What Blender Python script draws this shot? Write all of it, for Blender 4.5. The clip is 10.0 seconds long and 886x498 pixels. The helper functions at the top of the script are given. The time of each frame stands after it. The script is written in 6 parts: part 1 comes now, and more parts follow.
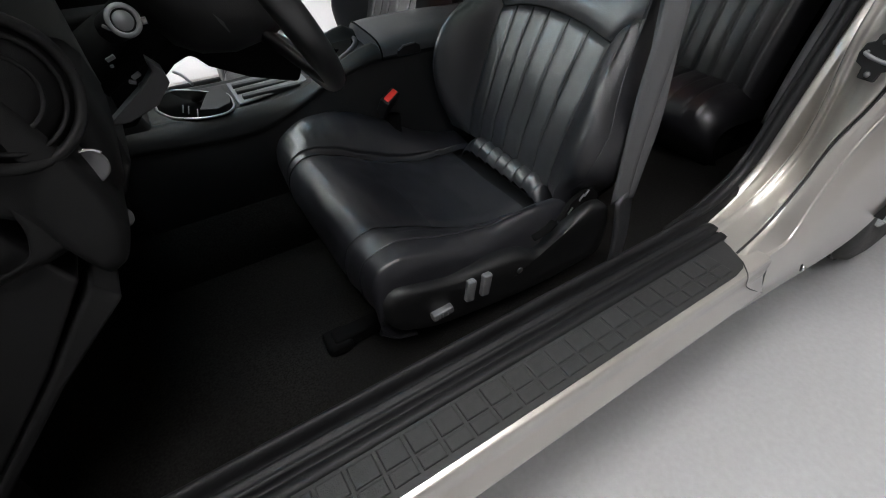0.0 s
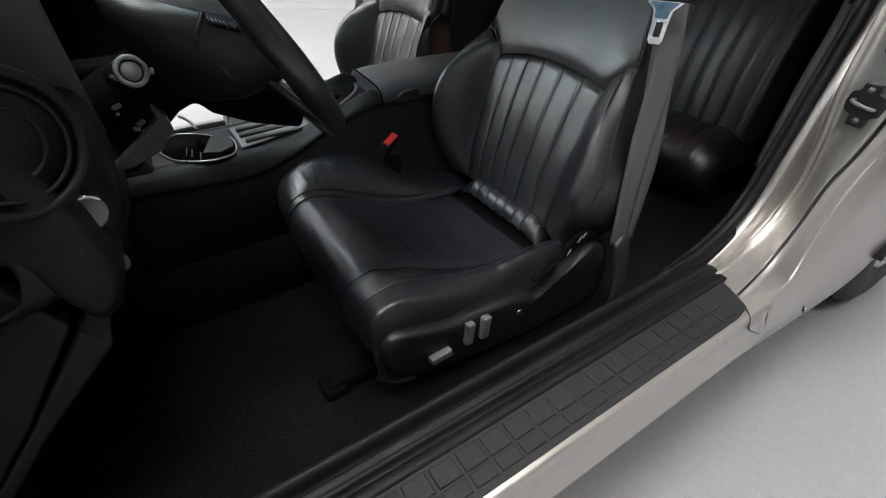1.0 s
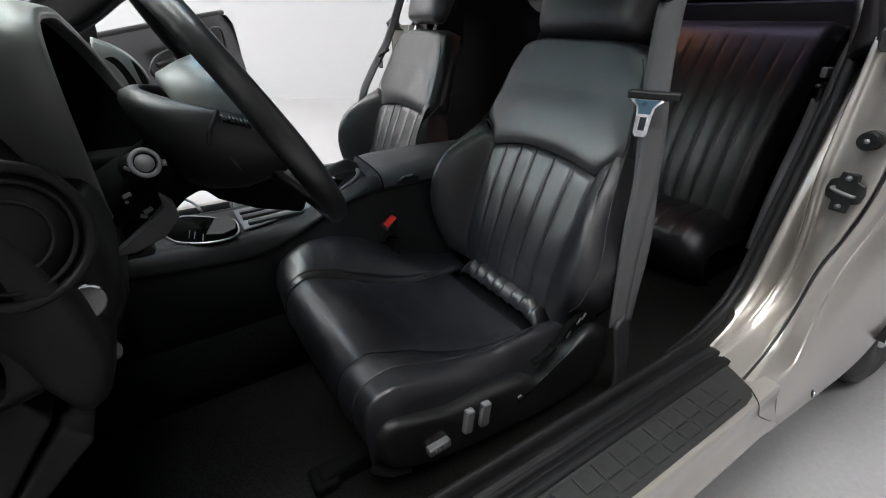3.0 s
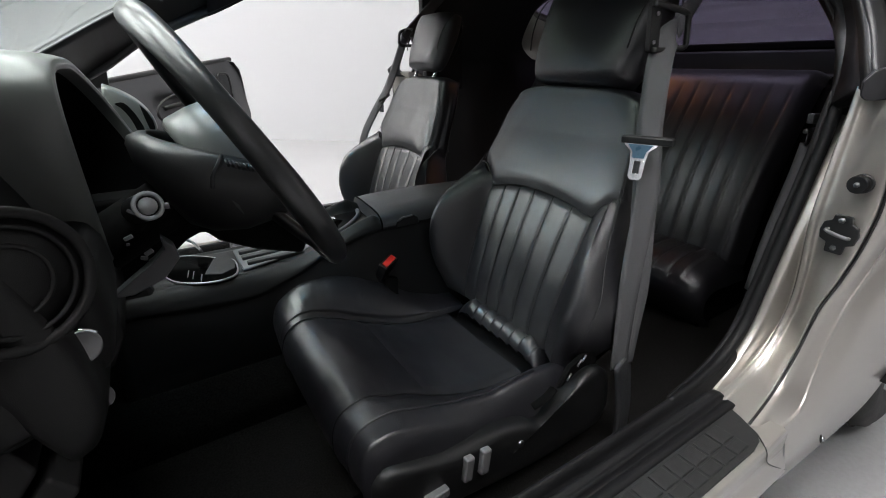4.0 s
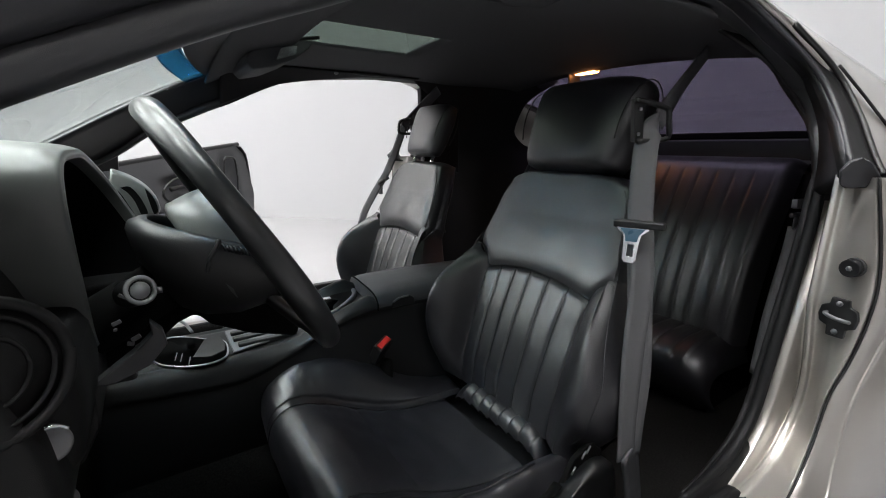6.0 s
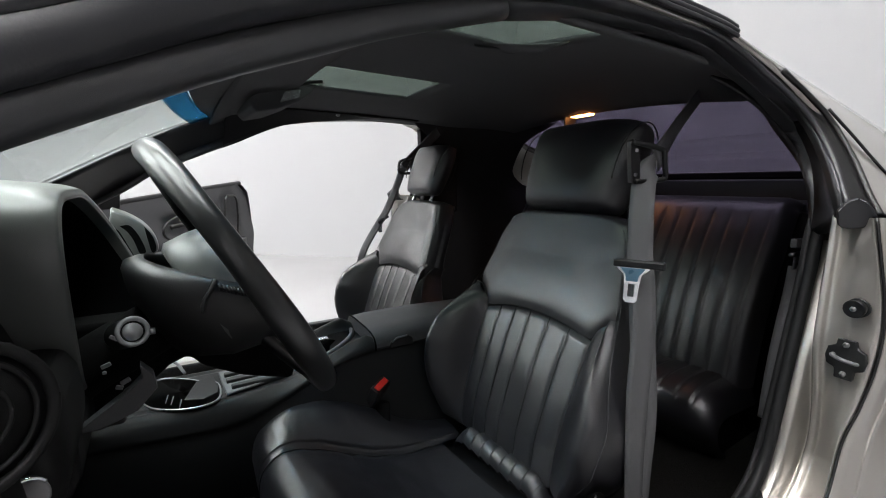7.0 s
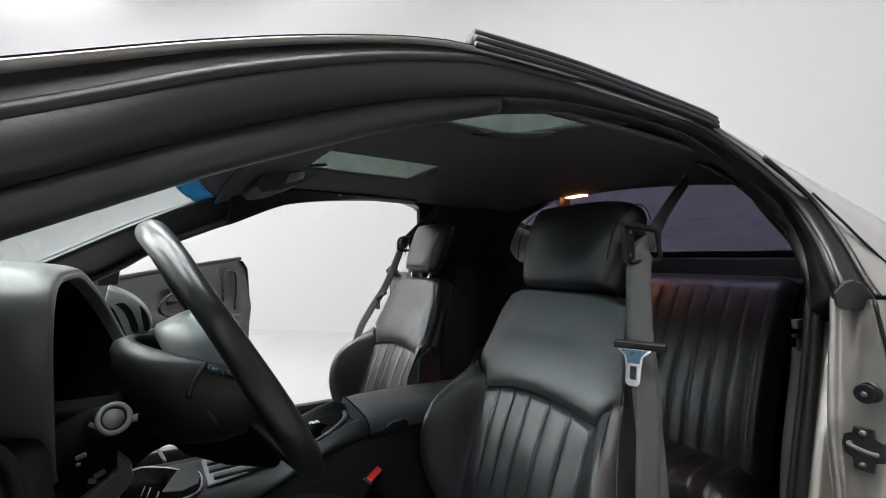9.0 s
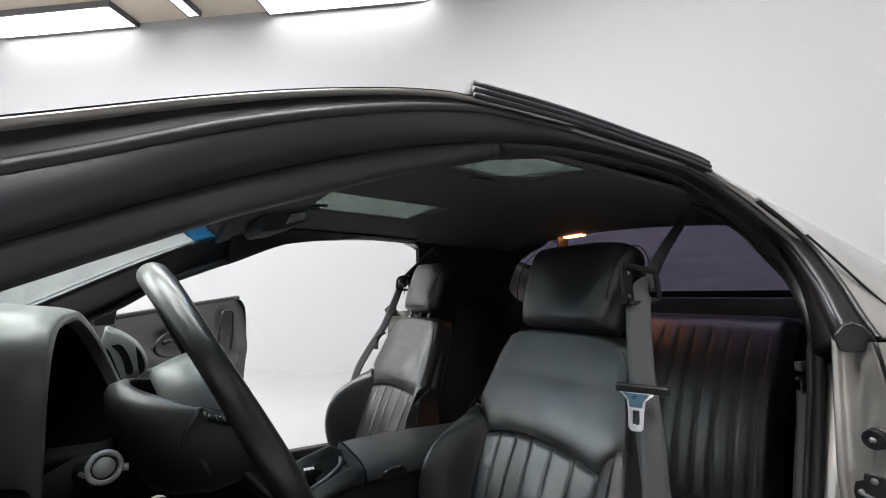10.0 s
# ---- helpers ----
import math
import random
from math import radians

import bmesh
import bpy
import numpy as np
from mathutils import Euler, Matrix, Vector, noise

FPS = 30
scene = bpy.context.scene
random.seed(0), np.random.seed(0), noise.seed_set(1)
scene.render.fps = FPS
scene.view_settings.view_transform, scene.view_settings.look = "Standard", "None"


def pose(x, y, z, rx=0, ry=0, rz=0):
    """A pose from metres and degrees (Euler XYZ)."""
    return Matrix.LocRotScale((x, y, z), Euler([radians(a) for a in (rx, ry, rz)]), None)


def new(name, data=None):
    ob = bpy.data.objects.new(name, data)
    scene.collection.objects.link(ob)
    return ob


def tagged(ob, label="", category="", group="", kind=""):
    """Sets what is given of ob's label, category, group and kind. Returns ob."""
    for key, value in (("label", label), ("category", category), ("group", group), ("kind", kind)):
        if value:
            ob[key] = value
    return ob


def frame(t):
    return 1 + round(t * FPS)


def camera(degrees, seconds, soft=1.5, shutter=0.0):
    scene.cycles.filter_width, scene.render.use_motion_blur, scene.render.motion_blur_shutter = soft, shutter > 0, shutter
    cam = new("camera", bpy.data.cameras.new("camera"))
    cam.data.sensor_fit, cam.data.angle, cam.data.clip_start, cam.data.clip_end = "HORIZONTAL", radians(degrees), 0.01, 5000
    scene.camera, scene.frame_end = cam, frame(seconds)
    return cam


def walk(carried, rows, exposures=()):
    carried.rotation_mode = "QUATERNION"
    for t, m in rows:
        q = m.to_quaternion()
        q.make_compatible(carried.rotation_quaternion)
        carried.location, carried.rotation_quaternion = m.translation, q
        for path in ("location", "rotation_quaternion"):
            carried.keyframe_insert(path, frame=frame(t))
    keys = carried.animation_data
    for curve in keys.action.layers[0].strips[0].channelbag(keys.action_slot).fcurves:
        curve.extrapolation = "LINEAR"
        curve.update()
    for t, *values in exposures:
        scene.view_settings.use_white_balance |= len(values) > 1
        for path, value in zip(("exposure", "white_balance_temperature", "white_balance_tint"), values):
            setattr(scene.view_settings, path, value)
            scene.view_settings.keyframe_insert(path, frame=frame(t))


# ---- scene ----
cam = camera(88.84, 10.0, soft=1.0)
# seconds, x, y, z, then the turn about x, y and z
PATH = [
    (0.0, -0.0068, -0.0093, 0.947, 48.453, 0.47, -32.538),
    (0.5, -0.0043, -0.006, 0.9488, 50.829, 0.427, -32.546),
    (1.0, -0.002, -0.004, 0.9511, 53.225, 0.386, -32.583),
    (1.5, -0.0014, -0.002, 0.9539, 55.588, 0.333, -32.688),
    (2.0, -0.0011, -0.0012, 0.9558, 58.046, 0.278, -32.709),
    (2.5, -0.0009, -0.0004, 0.9585, 60.426, 0.236, -32.775),
    (4.0, -0.0011, 0.0005, 0.9672, 67.594, 0.054, -32.985),
    (4.5, 0.0, 0.0, 0.97, 70.0, -0.0, -33.0),
    (5.0, 0.0023, -0.001, 0.9734, 72.387, -0.034, -33.015),
    (5.5, 0.0029, 0.0013, 0.9748, 74.84, -0.115, -33.16),
    (7.0, 0.007, 0.0093, 0.9783, 81.981, -0.283, -33.372),
    (7.5, 0.0071, 0.0105, 0.9792, 84.409, -0.339, -33.449),
    (8.0, 0.0082, 0.0101, 0.9817, 86.748, -0.374, -33.479),
    (8.5, 0.0092, 0.0095, 0.9836, 89.114, -0.462, -33.455),
    (9.0, 0.0096, 0.0072, 0.9866, 91.447, -0.494, -33.462),
    (9.5, 0.0077, 0.0044, 0.9901, 93.795, -0.536, -33.523),
    (10.0, 0.0059, 0.0034, 0.9931, 96.206, -0.53, -33.608),
]
walk(cam, [(t, pose(x, y, z, rx, ry, rz)) for t, x, y, z, rx, ry, rz in PATH])

# ---------------------------------------------------------------- light
world = bpy.data.worlds.new("studio_world")
scene.world = world
world.use_nodes = True
world.node_tree.nodes["Background"].inputs["Color"].default_value = (0.9, 0.95, 1.0, 1)
world.node_tree.nodes["Background"].inputs["Strength"].default_value = 0.02
scene.view_settings.exposure = 0.0
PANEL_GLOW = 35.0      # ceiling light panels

# ---------------------------------------------------------------- materials
def material(name, colour, rough=0.5, metal=0.0, grain=0.0, grain_size=400.0, blotch=0.15, blotch_size=6.0,
             bump=0.1, coat=0.0, sheen=0.0, spec=0.5, rough_var=0.08, kind="noise", crease=0.0, speck=0.0, speck_size=90.0):
    """Principled material with fine grain (bump), and larger blotches in colour and roughness."""
    m = bpy.data.materials.new(name)
    m.use_nodes = True
    nt = m.node_tree
    b = nt.nodes["Principled BSDF"]
    tc = nt.nodes.new("ShaderNodeTexCoord")
    big = nt.nodes.new("ShaderNodeTexNoise")
    big.inputs["Scale"].default_value = blotch_size
    big.inputs["Detail"].default_value = 6
    nt.links.new(tc.outputs["Object"], big.inputs["Vector"])
    ramp = nt.nodes.new("ShaderNodeMix")
    ramp.data_type = "RGBA"
    ramp.inputs[6].default_value = (*[c * (1 - blotch) for c in colour], 1)
    ramp.inputs[7].default_value = (*[min(1, c * (1 + blotch)) for c in colour], 1)
    nt.links.new(big.outputs["Fac"], ramp.inputs[0])
    colour_out = ramp.outputs[2]
    if speck:
        dots = nt.nodes.new("ShaderNodeTexNoise")
        dots.inputs["Scale"].default_value = speck_size
        dots.inputs["Detail"].default_value = 4
        nt.links.new(tc.outputs["Object"], dots.inputs["Vector"])
        span = nt.nodes.new("ShaderNodeMapRange")
        span.inputs["From Min"].default_value, span.inputs["From Max"].default_value = 0.3, 0.7
        span.inputs["To Min"].default_value, span.inputs["To Max"].default_value = 1 - speck, 1 + speck
        nt.links.new(dots.outputs["Fac"], span.inputs["Value"])
        mul = nt.nodes.new("ShaderNodeMix")
        mul.data_type, mul.blend_type = "RGBA", "MULTIPLY"
        mul.inputs[0].default_value = 1.0
        nt.links.new(colour_out, mul.inputs[6])
        nt.links.new(span.outputs["Result"], mul.inputs[7])
        colour_out = mul.outputs[2]
    nt.links.new(colour_out, b.inputs["Base Color"])
    mr = nt.nodes.new("ShaderNodeMapRange")
    mr.inputs["From Min"].default_value, mr.inputs["From Max"].default_value = 0.3, 0.7
    mr.inputs["To Min"].default_value, mr.inputs["To Max"].default_value = max(0.02, rough - rough_var), min(1, rough + rough_var)
    nt.links.new(big.outputs["Fac"], mr.inputs["Value"])
    nt.links.new(mr.outputs["Result"], b.inputs["Roughness"])
    b.inputs["Metallic"].default_value = metal
    b.inputs["Coat Weight"].default_value = coat
    b.inputs["Coat Roughness"].default_value = 0.06
    b.inputs["Sheen Weight"].default_value = sheen
    b.inputs["Specular IOR Level"].default_value = spec
    if grain:
        if kind == "leather":
            fine = nt.nodes.new("ShaderNodeTexVoronoi")
            fine.feature = "DISTANCE_TO_EDGE"
            out = fine.outputs["Distance"]
        else:
            fine = nt.nodes.new("ShaderNodeTexNoise")
            fine.inputs["Detail"].default_value = 3
            out = fine.outputs["Fac"]
        fine.inputs["Scale"].default_value = grain_size
        nt.links.new(tc.outputs["Object"], fine.inputs["Vector"])
        bp = nt.nodes.new("ShaderNodeBump")
        bp.inputs["Strength"].default_value = grain
        bp.inputs["Distance"].default_value = bump * 0.01
        if crease:
            fold = nt.nodes.new("ShaderNodeTexNoise")
            fold.inputs["Scale"].default_value = 34
            fold.inputs["Detail"].default_value = 5
            fold.inputs["Distortion"].default_value = 0.3
            nt.links.new(tc.outputs["Object"], fold.inputs["Vector"])
            add = nt.nodes.new("ShaderNodeMath")
            add.operation = "MULTIPLY_ADD"
            add.inputs[1].default_value = crease
            nt.links.new(fold.outputs["Fac"], add.inputs[0])
            nt.links.new(out, add.inputs[2])
            out = add.outputs[0]
        nt.links.new(out, bp.inputs["Height"])
        nt.links.new(bp.outputs["Normal"], b.inputs["Normal"])
    return m


def glass(name, colour, rough=0.0):
    m = bpy.data.materials.new(name)
    m.use_nodes = True
    nt = m.node_tree
    nt.nodes.remove(nt.nodes["Principled BSDF"])
    clear = nt.nodes.new("ShaderNodeBsdfTransparent")
    clear.inputs["Color"].default_value = (*colour, 1)
    shine = nt.nodes.new("ShaderNodeBsdfGlossy")
    shine.inputs["Roughness"].default_value = rough
    lw = nt.nodes.new("ShaderNodeLayerWeight")
    fr = nt.nodes.new("ShaderNodeMath")
    fr.operation = "POWER"
    fr.inputs[1].default_value = 5.0
    nt.links.new(lw.outputs["Facing"], fr.inputs[0])
    gain = nt.nodes.new("ShaderNodeMath")
    gain.operation = "MULTIPLY_ADD"
    gain.inputs[1].default_value, gain.inputs[2].default_value = 0.9, 0.025
    nt.links.new(fr.outputs[0], gain.inputs[0])
    mix = nt.nodes.new("ShaderNodeMixShader")
    nt.links.new(gain.outputs[0], mix.inputs["Fac"])
    nt.links.new(clear.outputs[0], mix.inputs[1])
    nt.links.new(shine.outputs[0], mix.inputs[2])
    nt.links.new(mix.outputs[0], nt.nodes["Material Output"].inputs["Surface"])
    return m


def glow(name, colour, strength):
    m = bpy.data.materials.new(name)
    m.use_nodes = True
    b = m.node_tree.nodes["Principled BSDF"]
    b.inputs["Base Color"].default_value = (0.8, 0.8, 0.8, 1)
    b.inputs["Emission Color"].default_value = (*colour, 1)
    b.inputs["Emission Strength"].default_value = strength
    return m


LEATHER = material("black_leather", (0.0117, 0.0115, 0.0142), 0.34, grain=0.4, grain_size=440, blotch=0.2, blotch_size=14, bump=0.09, kind="leather", rough_var=0.03, spec=0.9, crease=0.3)
BOOTLEATHER = material("column_boot_leather", (0.011, 0.0112, 0.0117), 0.43, grain=0.25, grain_size=420, blotch=0.15, blotch_size=9, bump=0.05, kind="leather", spec=0.55, rough_var=0.03)
RIMLEATHER = material("worn_rim_leather", (0.017, 0.0175, 0.018), 0.31, grain=0.0, grain_size=500, blotch=0.12, blotch_size=9, bump=0.03, kind="leather", spec=0.6, rough_var=0.025)
# paler than the dash: the sheen on the hood's top is put into this colour
HOODPLASTIC = material("satin_grey_plastic", (0.096, 0.102, 0.0975), 0.36, grain=0.2, grain_size=1100, blotch=0.1, blotch_size=5, bump=0.04, kind="leather", spec=0.6)
# lower dash darkened in its colour for the shade at the dash end
SHADEDPANEL = material("dark_panel", (0.0095, 0.0095, 0.0098), 0.5, grain=0.3, grain_size=900, blotch=0.15, blotch_size=5, bump=0.05, kind="leather", spec=0.2)
VINYL = material("dark_grey_vinyl", (0.042, 0.0428, 0.0465), 0.45, grain=0.3, grain_size=900, blotch=0.12, blotch_size=5, bump=0.05, kind="leather")
DASHPLASTIC = material("dash_plastic", (0.0115, 0.0117, 0.012), 0.42, grain=0.3, grain_size=1100, blotch=0.12, blotch_size=5, bump=0.04, kind="leather")
BLACK = material("black_plastic", (0.008, 0.008, 0.0085), 0.45, grain=0.15, grain_size=900, blotch=0.2, blotch_size=10, bump=0.04)
# darker copy of the black rubber: shade low on the body put into its colour
SHADEDRUBBER = material("sill_rubber", (0.006, 0.006, 0.0067), 0.52, grain=0.25, grain_size=500, blotch=0.3, blotch_size=14, bump=0.05, spec=0.22)
CONSOLEPLASTIC = material("console_plastic", (0.012, 0.0122, 0.0126), 0.48, grain=0.4, grain_size=600, blotch=0.12, blotch_size=5, bump=0.05, kind="leather", spec=0.22)
RUBBER = material("black_rubber", (0.029, 0.0295, 0.034), 0.42, grain=0.25, grain_size=500, blotch=0.25, blotch_size=14, bump=0.05)
TREADRUBBER = material("tread_rubber", (0.0125, 0.0125, 0.013), 0.6, grain=0.6, grain_size=420, blotch=0.35, blotch_size=18, bump=0.1, spec=0.35, speck=0.3, speck_size=160)
# near-black, hardly any shine: deep shade put into the colour of recesses and low fittings
SHADEBLACK = material("matt_black", (0.0035, 0.0035, 0.0035), 0.9, grain=0.2, grain_size=600, blotch=0.2, blotch_size=10, bump=0.05, spec=0.08)
CARPET = material("black_carpet", (0.0135, 0.0131, 0.0126), 1.0, grain=1.0, grain_size=900, blotch=0.4, blotch_size=7, bump=0.3, sheen=0.0, spec=0.05, speck=0.6, speck_size=260)
TRIMCLOTH = material("black_trim_cloth", (0.030, 0.029, 0.031), 0.95, grain=0.5, grain_size=1200, blotch=0.15, blotch_size=4, bump=0.1, spec=0.15)
SATINGREY = material("satin_light_grey", (0.22, 0.22, 0.228), 0.45, grain=0.1, grain_size=900, blotch=0.1, blotch_size=30, bump=0.02)
HEADLINER = material("charcoal_headliner", (0.088, 0.088, 0.093), 0.95, grain=0.5, grain_size=1200, blotch=0.12, blotch_size=4, bump=0.1, spec=0.2)
PAINT = material("pewter_paint", (0.42, 0.398, 0.367), 0.32, metal=0.7, grain=0.02, grain_size=2500, blotch=0.05, blotch_size=3, bump=0.01, rough_var=0.03, coat=1.0)
WEBBING = material("belt_webbing", (0.082, 0.082, 0.087), 0.75, grain=0.6, grain_size=1500, blotch=0.1, blotch_size=20, bump=0.08)
CHROME = material("bright_steel", (0.80, 0.82, 0.85), 0.22, metal=1.0, grain=0.05, grain_size=300, blotch=0.06, blotch_size=40, bump=0.02, rough_var=0.04)
GREYMETAL = material("grey_metal", (0.35, 0.35, 0.36), 0.35, metal=1.0, grain=0.1, grain_size=400, blotch=0.15, blotch_size=40, bump=0.03)
GREYPLASTIC = material("grey_plastic", (0.115, 0.115, 0.12), 0.4, grain=0.2, grain_size=900, blotch=0.1, blotch_size=20, bump=0.03)
BLUEPLASTIC = material("slate_blue_plastic", (0.045, 0.10, 0.15), 0.35, grain=0.1, grain_size=600, blotch=0.2, blotch_size=60, bump=0.02)
REDPLASTIC = material("red_plastic", (0.6, 0.03, 0.025), 0.35, grain=0.1, grain_size=600, blotch=0.1, blotch_size=30, bump=0.02)
WALLPAINT = material("white_wall_paint", (0.335, 0.337, 0.344), 0.8, grain=0.2, grain_size=120, blotch=0.03, blotch_size=0.8, bump=0.2)
CEILTILE = material("ceiling_tile", (0.5, 0.44, 0.36), 0.9, grain=0.5, grain_size=90, blotch=0.1, blotch_size=2, bump=0.3)
CONCRETE = material("painted_concrete", (0.268, 0.266, 0.271), 0.36, grain=0.12, grain_size=55, blotch=0.05, blotch_size=2.2, bump=0.12, rough_var=0.025, speck=0.05, speck_size=70)
TYRE = material("tyre_rubber", (0.02, 0.02, 0.02), 0.7, grain=0.4, grain_size=300, blotch=0.2, blotch_size=12, bump=0.1)
TINT = glass("tinted_roof_glass", (0.42, 0.47, 0.44))
REARTINT = glass("tinted_rear_glass", (0.335, 0.315, 0.385))
CLEAR = glass("windscreen_glass", (0.93, 0.965, 0.955))
BLUEBAND = glass("blue_shade_band", (0.22, 0.55, 0.78))
LAMPLENS = glow("courtesy_lens", (1.0, 0.36, 0.11), 26.0)
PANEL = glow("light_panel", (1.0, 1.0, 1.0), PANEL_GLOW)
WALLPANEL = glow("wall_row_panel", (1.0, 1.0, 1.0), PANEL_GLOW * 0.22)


# ---------------------------------------------------------------- mesh helpers
def part(name, bm, mat, parent=None, label="", smooth=True, sub=0, bev=0.0, solid=0.0):
    """Links a bmesh as ONE mesh object, under a thing or a part when one is given."""
    bmesh.ops.recalc_face_normals(bm, faces=bm.faces)
    me = bpy.data.meshes.new(name)
    bm.to_mesh(me)
    bm.free()
    me.materials.append(mat)
    for p in me.polygons:
        p.use_smooth = smooth
    ob = new(name, me)
    if parent:
        ob.parent = parent
    if label:
        tagged(ob, label)
    if solid:
        md = ob.modifiers.new("solid", "SOLIDIFY")
        md.thickness, md.offset = solid, 0
    if bev:
        md = ob.modifiers.new("bevel", "BEVEL")
        md.width, md.segments, md.limit_method, md.angle_limit = bev, 3, "ANGLE", radians(35)
        md.harden_normals = True
    if sub:
        md = ob.modifiers.new("subsurf", "SUBSURF")
        md.levels = md.render_levels = sub
    return ob


def thing(name, label, category, at=(0, 0, 0), group="", kind=""):
    ob = new(name)
    ob.location = at
    ob.empty_display_size = 0.05
    return tagged(ob, label, category, group, kind)


def box(x0, x1, y0, y1, z0, z1, bm=None):
    bm = bm or bmesh.new()
    vs = [bm.verts.new((x, y, z)) for x in (x0, x1) for y in (y0, y1) for z in (z0, z1)]
    for f in ((0, 1, 3, 2), (4, 6, 7, 5), (0, 4, 5, 1), (2, 3, 7, 6), (0, 2, 6, 4), (1, 5, 7, 3)):
        bm.faces.new([vs[i] for i in f])
    return bm


def grid(f, nu, nv, bm=None, wrap_u=False, wrap_v=False):
    """Quads over f(i/nu, j/nv)."""
    bm = bm or bmesh.new()
    cu, cv = nu + (not wrap_u), nv + (not wrap_v)
    vs = [[bm.verts.new(f(i / nu, j / nv)) for j in range(cv)] for i in range(cu)]
    for i in range(nu):
        for j in range(nv):
            bm.faces.new((vs[i][j], vs[(i + 1) % cu][j], vs[(i + 1) % cu][(j + 1) % cv], vs[i][(j + 1) % cv]))
    return bm


def loft(rings, closed=True, caps=True, bm=None):
    """Skin over rings of points; closed: each ring is a loop."""
    bm = bm or bmesh.new()
    vs = [[bm.verts.new(p) for p in r] for r in rings]
    n = len(rings[0])
    for a, b in zip(vs, vs[1:]):
        for j in range(n if closed else n - 1):
            bm.faces.new((a[j], a[(j + 1) % n], b[(j + 1) % n], b[j]))
    if closed and caps:
        bm.faces.new(vs[0])
        bm.faces.new(vs[-1][::-1])
    return bm


def spline(pts, n):
    """n + 1 points of a smooth curve through pts (Catmull-Rom)."""
    pts = [Vector(p) for p in pts]
    ext = [2 * pts[0] - pts[1], *pts, 2 * pts[-1] - pts[-2]]
    out = []
    for k in range(n + 1):
        u = k / n * (len(pts) - 1)
        i = min(int(u), len(pts) - 2)
        t = u - i
        a, b, c, d = ext[i:i + 4]
        out.append(0.5 * (2 * b + (c - a) * t + (2 * a - 5 * b + 4 * c - d) * t * t + (3 * b - a - 3 * c + d) * t ** 3))
    return out


def curve1(xs, x):
    """Smooth interpolation in a list of (x, value)."""
    if x <= xs[0][0]:
        return xs[0][1]
    def slope(k):
        if k == 0 or k == len(xs) - 1:
            return 0.0
        (a, va), (b, vb), (c, vc) = xs[k - 1:k + 2]
        p, q = (vb - va) / (b - a), (vc - vb) / (c - b)
        return 2 * p * q / (p + q) if p * q > 0 else 0.0
    for k, ((a, va), (b, vb)) in enumerate(zip(xs, xs[1:])):
        if x <= b:
            h = b - a
            t = (x - a) / h
            return va + (vb - va) * t * t * (3 - 2 * t) + h * t * (1 - t) * (slope(k) * (1 - t) - slope(k + 1) * t)
    return xs[-1][1]


def tube(pts, r, n=10, bm=None, caps=True, flat=1.0, up=(0, 0, 1)):
    """Round (or flattened) tube along points; r a number or one per point."""
    pts = [Vector(p) for p in pts]
    rings = []
    for i, p in enumerate(pts):
        d = (pts[min(i + 1, len(pts) - 1)] - pts[max(i - 1, 0)]).normalized()
        s = d.cross(Vector(up))
        s = s.normalized() if s.length > 1e-4 else d.orthogonal().normalized()
        w = s.cross(d).normalized()
        rr = r[i] if isinstance(r, (list, tuple)) else r
        rings.append([p + s * rr * math.cos(a) + w * rr * flat * math.sin(a) for a in (k / n * 2 * math.pi for k in range(n))])
    return loft(rings, True, caps, bm)


def disc(centre, axis, r, h, n=24, bm=None, r2=None):
    """Short cylinder or cone on an axis."""
    bm = bm or bmesh.new()
    q = Vector(axis).to_track_quat("Z", "Y").to_matrix()
    c = Vector(centre)
    rings = [[c + q @ Vector((rr * math.cos(a), rr * math.sin(a), z)) for a in (k / n * 2 * math.pi for k in range(n))]
             for rr, z in ((r, 0), (r if r2 is None else r2, h))]
    return loft(rings, True, True, bm)


def extrude_poly(pts, vec, bm=None):
    """Prism over a polygon."""
    v = Vector(vec)
    return loft([[Vector(p) for p in pts], [Vector(p) + v for p in pts]], True, True, bm)

# ---------------------------------------------------------------- the studio
WALL_P = Vector((1.25, 6.74, 0))          # a point at the foot of the back wall
WALL_U = Vector((0.742, -0.670, 0))       # along that wall
WALL_N = Vector((-0.670, -0.742, 0))      # out of it, into the room
CORNER = 2.84                             # where the side wall begins
CEIL_Z = 5.2


def room(u, d, z):
    return WALL_P + WALL_U * u + WALL_N * d + Vector((0, 0, z))


def room_box(u0, u1, d0, d1, z0, z1):
    bm = box(u0, u1, d0, d1, z0, z1)
    for v in bm.verts:
        v.co = room(*v.co)
    return bm


tagged(part("floor", room_box(-15, 18, -0.2, 9.7, -0.2, 0), CONCRETE, smooth=False), "pale grey painted concrete studio floor, glossy", "floor", kind="structure")
tagged(part("wall_north", room_box(-15, CORNER - 0.82, -0.2, 0, 0, CEIL_Z), WALLPAINT, smooth=False), "plain white studio wall", "wall", kind="structure")
tagged(part("wall_south", room_box(-15, 18, 9.5, 9.7, 0, CEIL_Z), WALLPAINT, smooth=False), "plain white studio wall", "wall", kind="structure")
COVE_R, COVE_A = 2.5, math.atan2(0.593, 0.805)      # the corner is rounded off
cove = [(CORNER - 0.82 + COVE_R * math.sin(COVE_A * k / 16), COVE_R * (1 - math.cos(COVE_A * k / 16))) for k in range(17)] + [(CORNER + 0.805 * 16.3, 0.593 * 16.3)]
east = loft([[room(u, d, z) for u, d in cove] + [room(u + 0.05, d - 0.2, z) for u, d in reversed(cove)] for z in (0, CEIL_Z)])
tagged(part("wall_east", east, WALLPAINT, smooth=False), "plain white studio wall with a rounded corner", "wall", kind="structure")
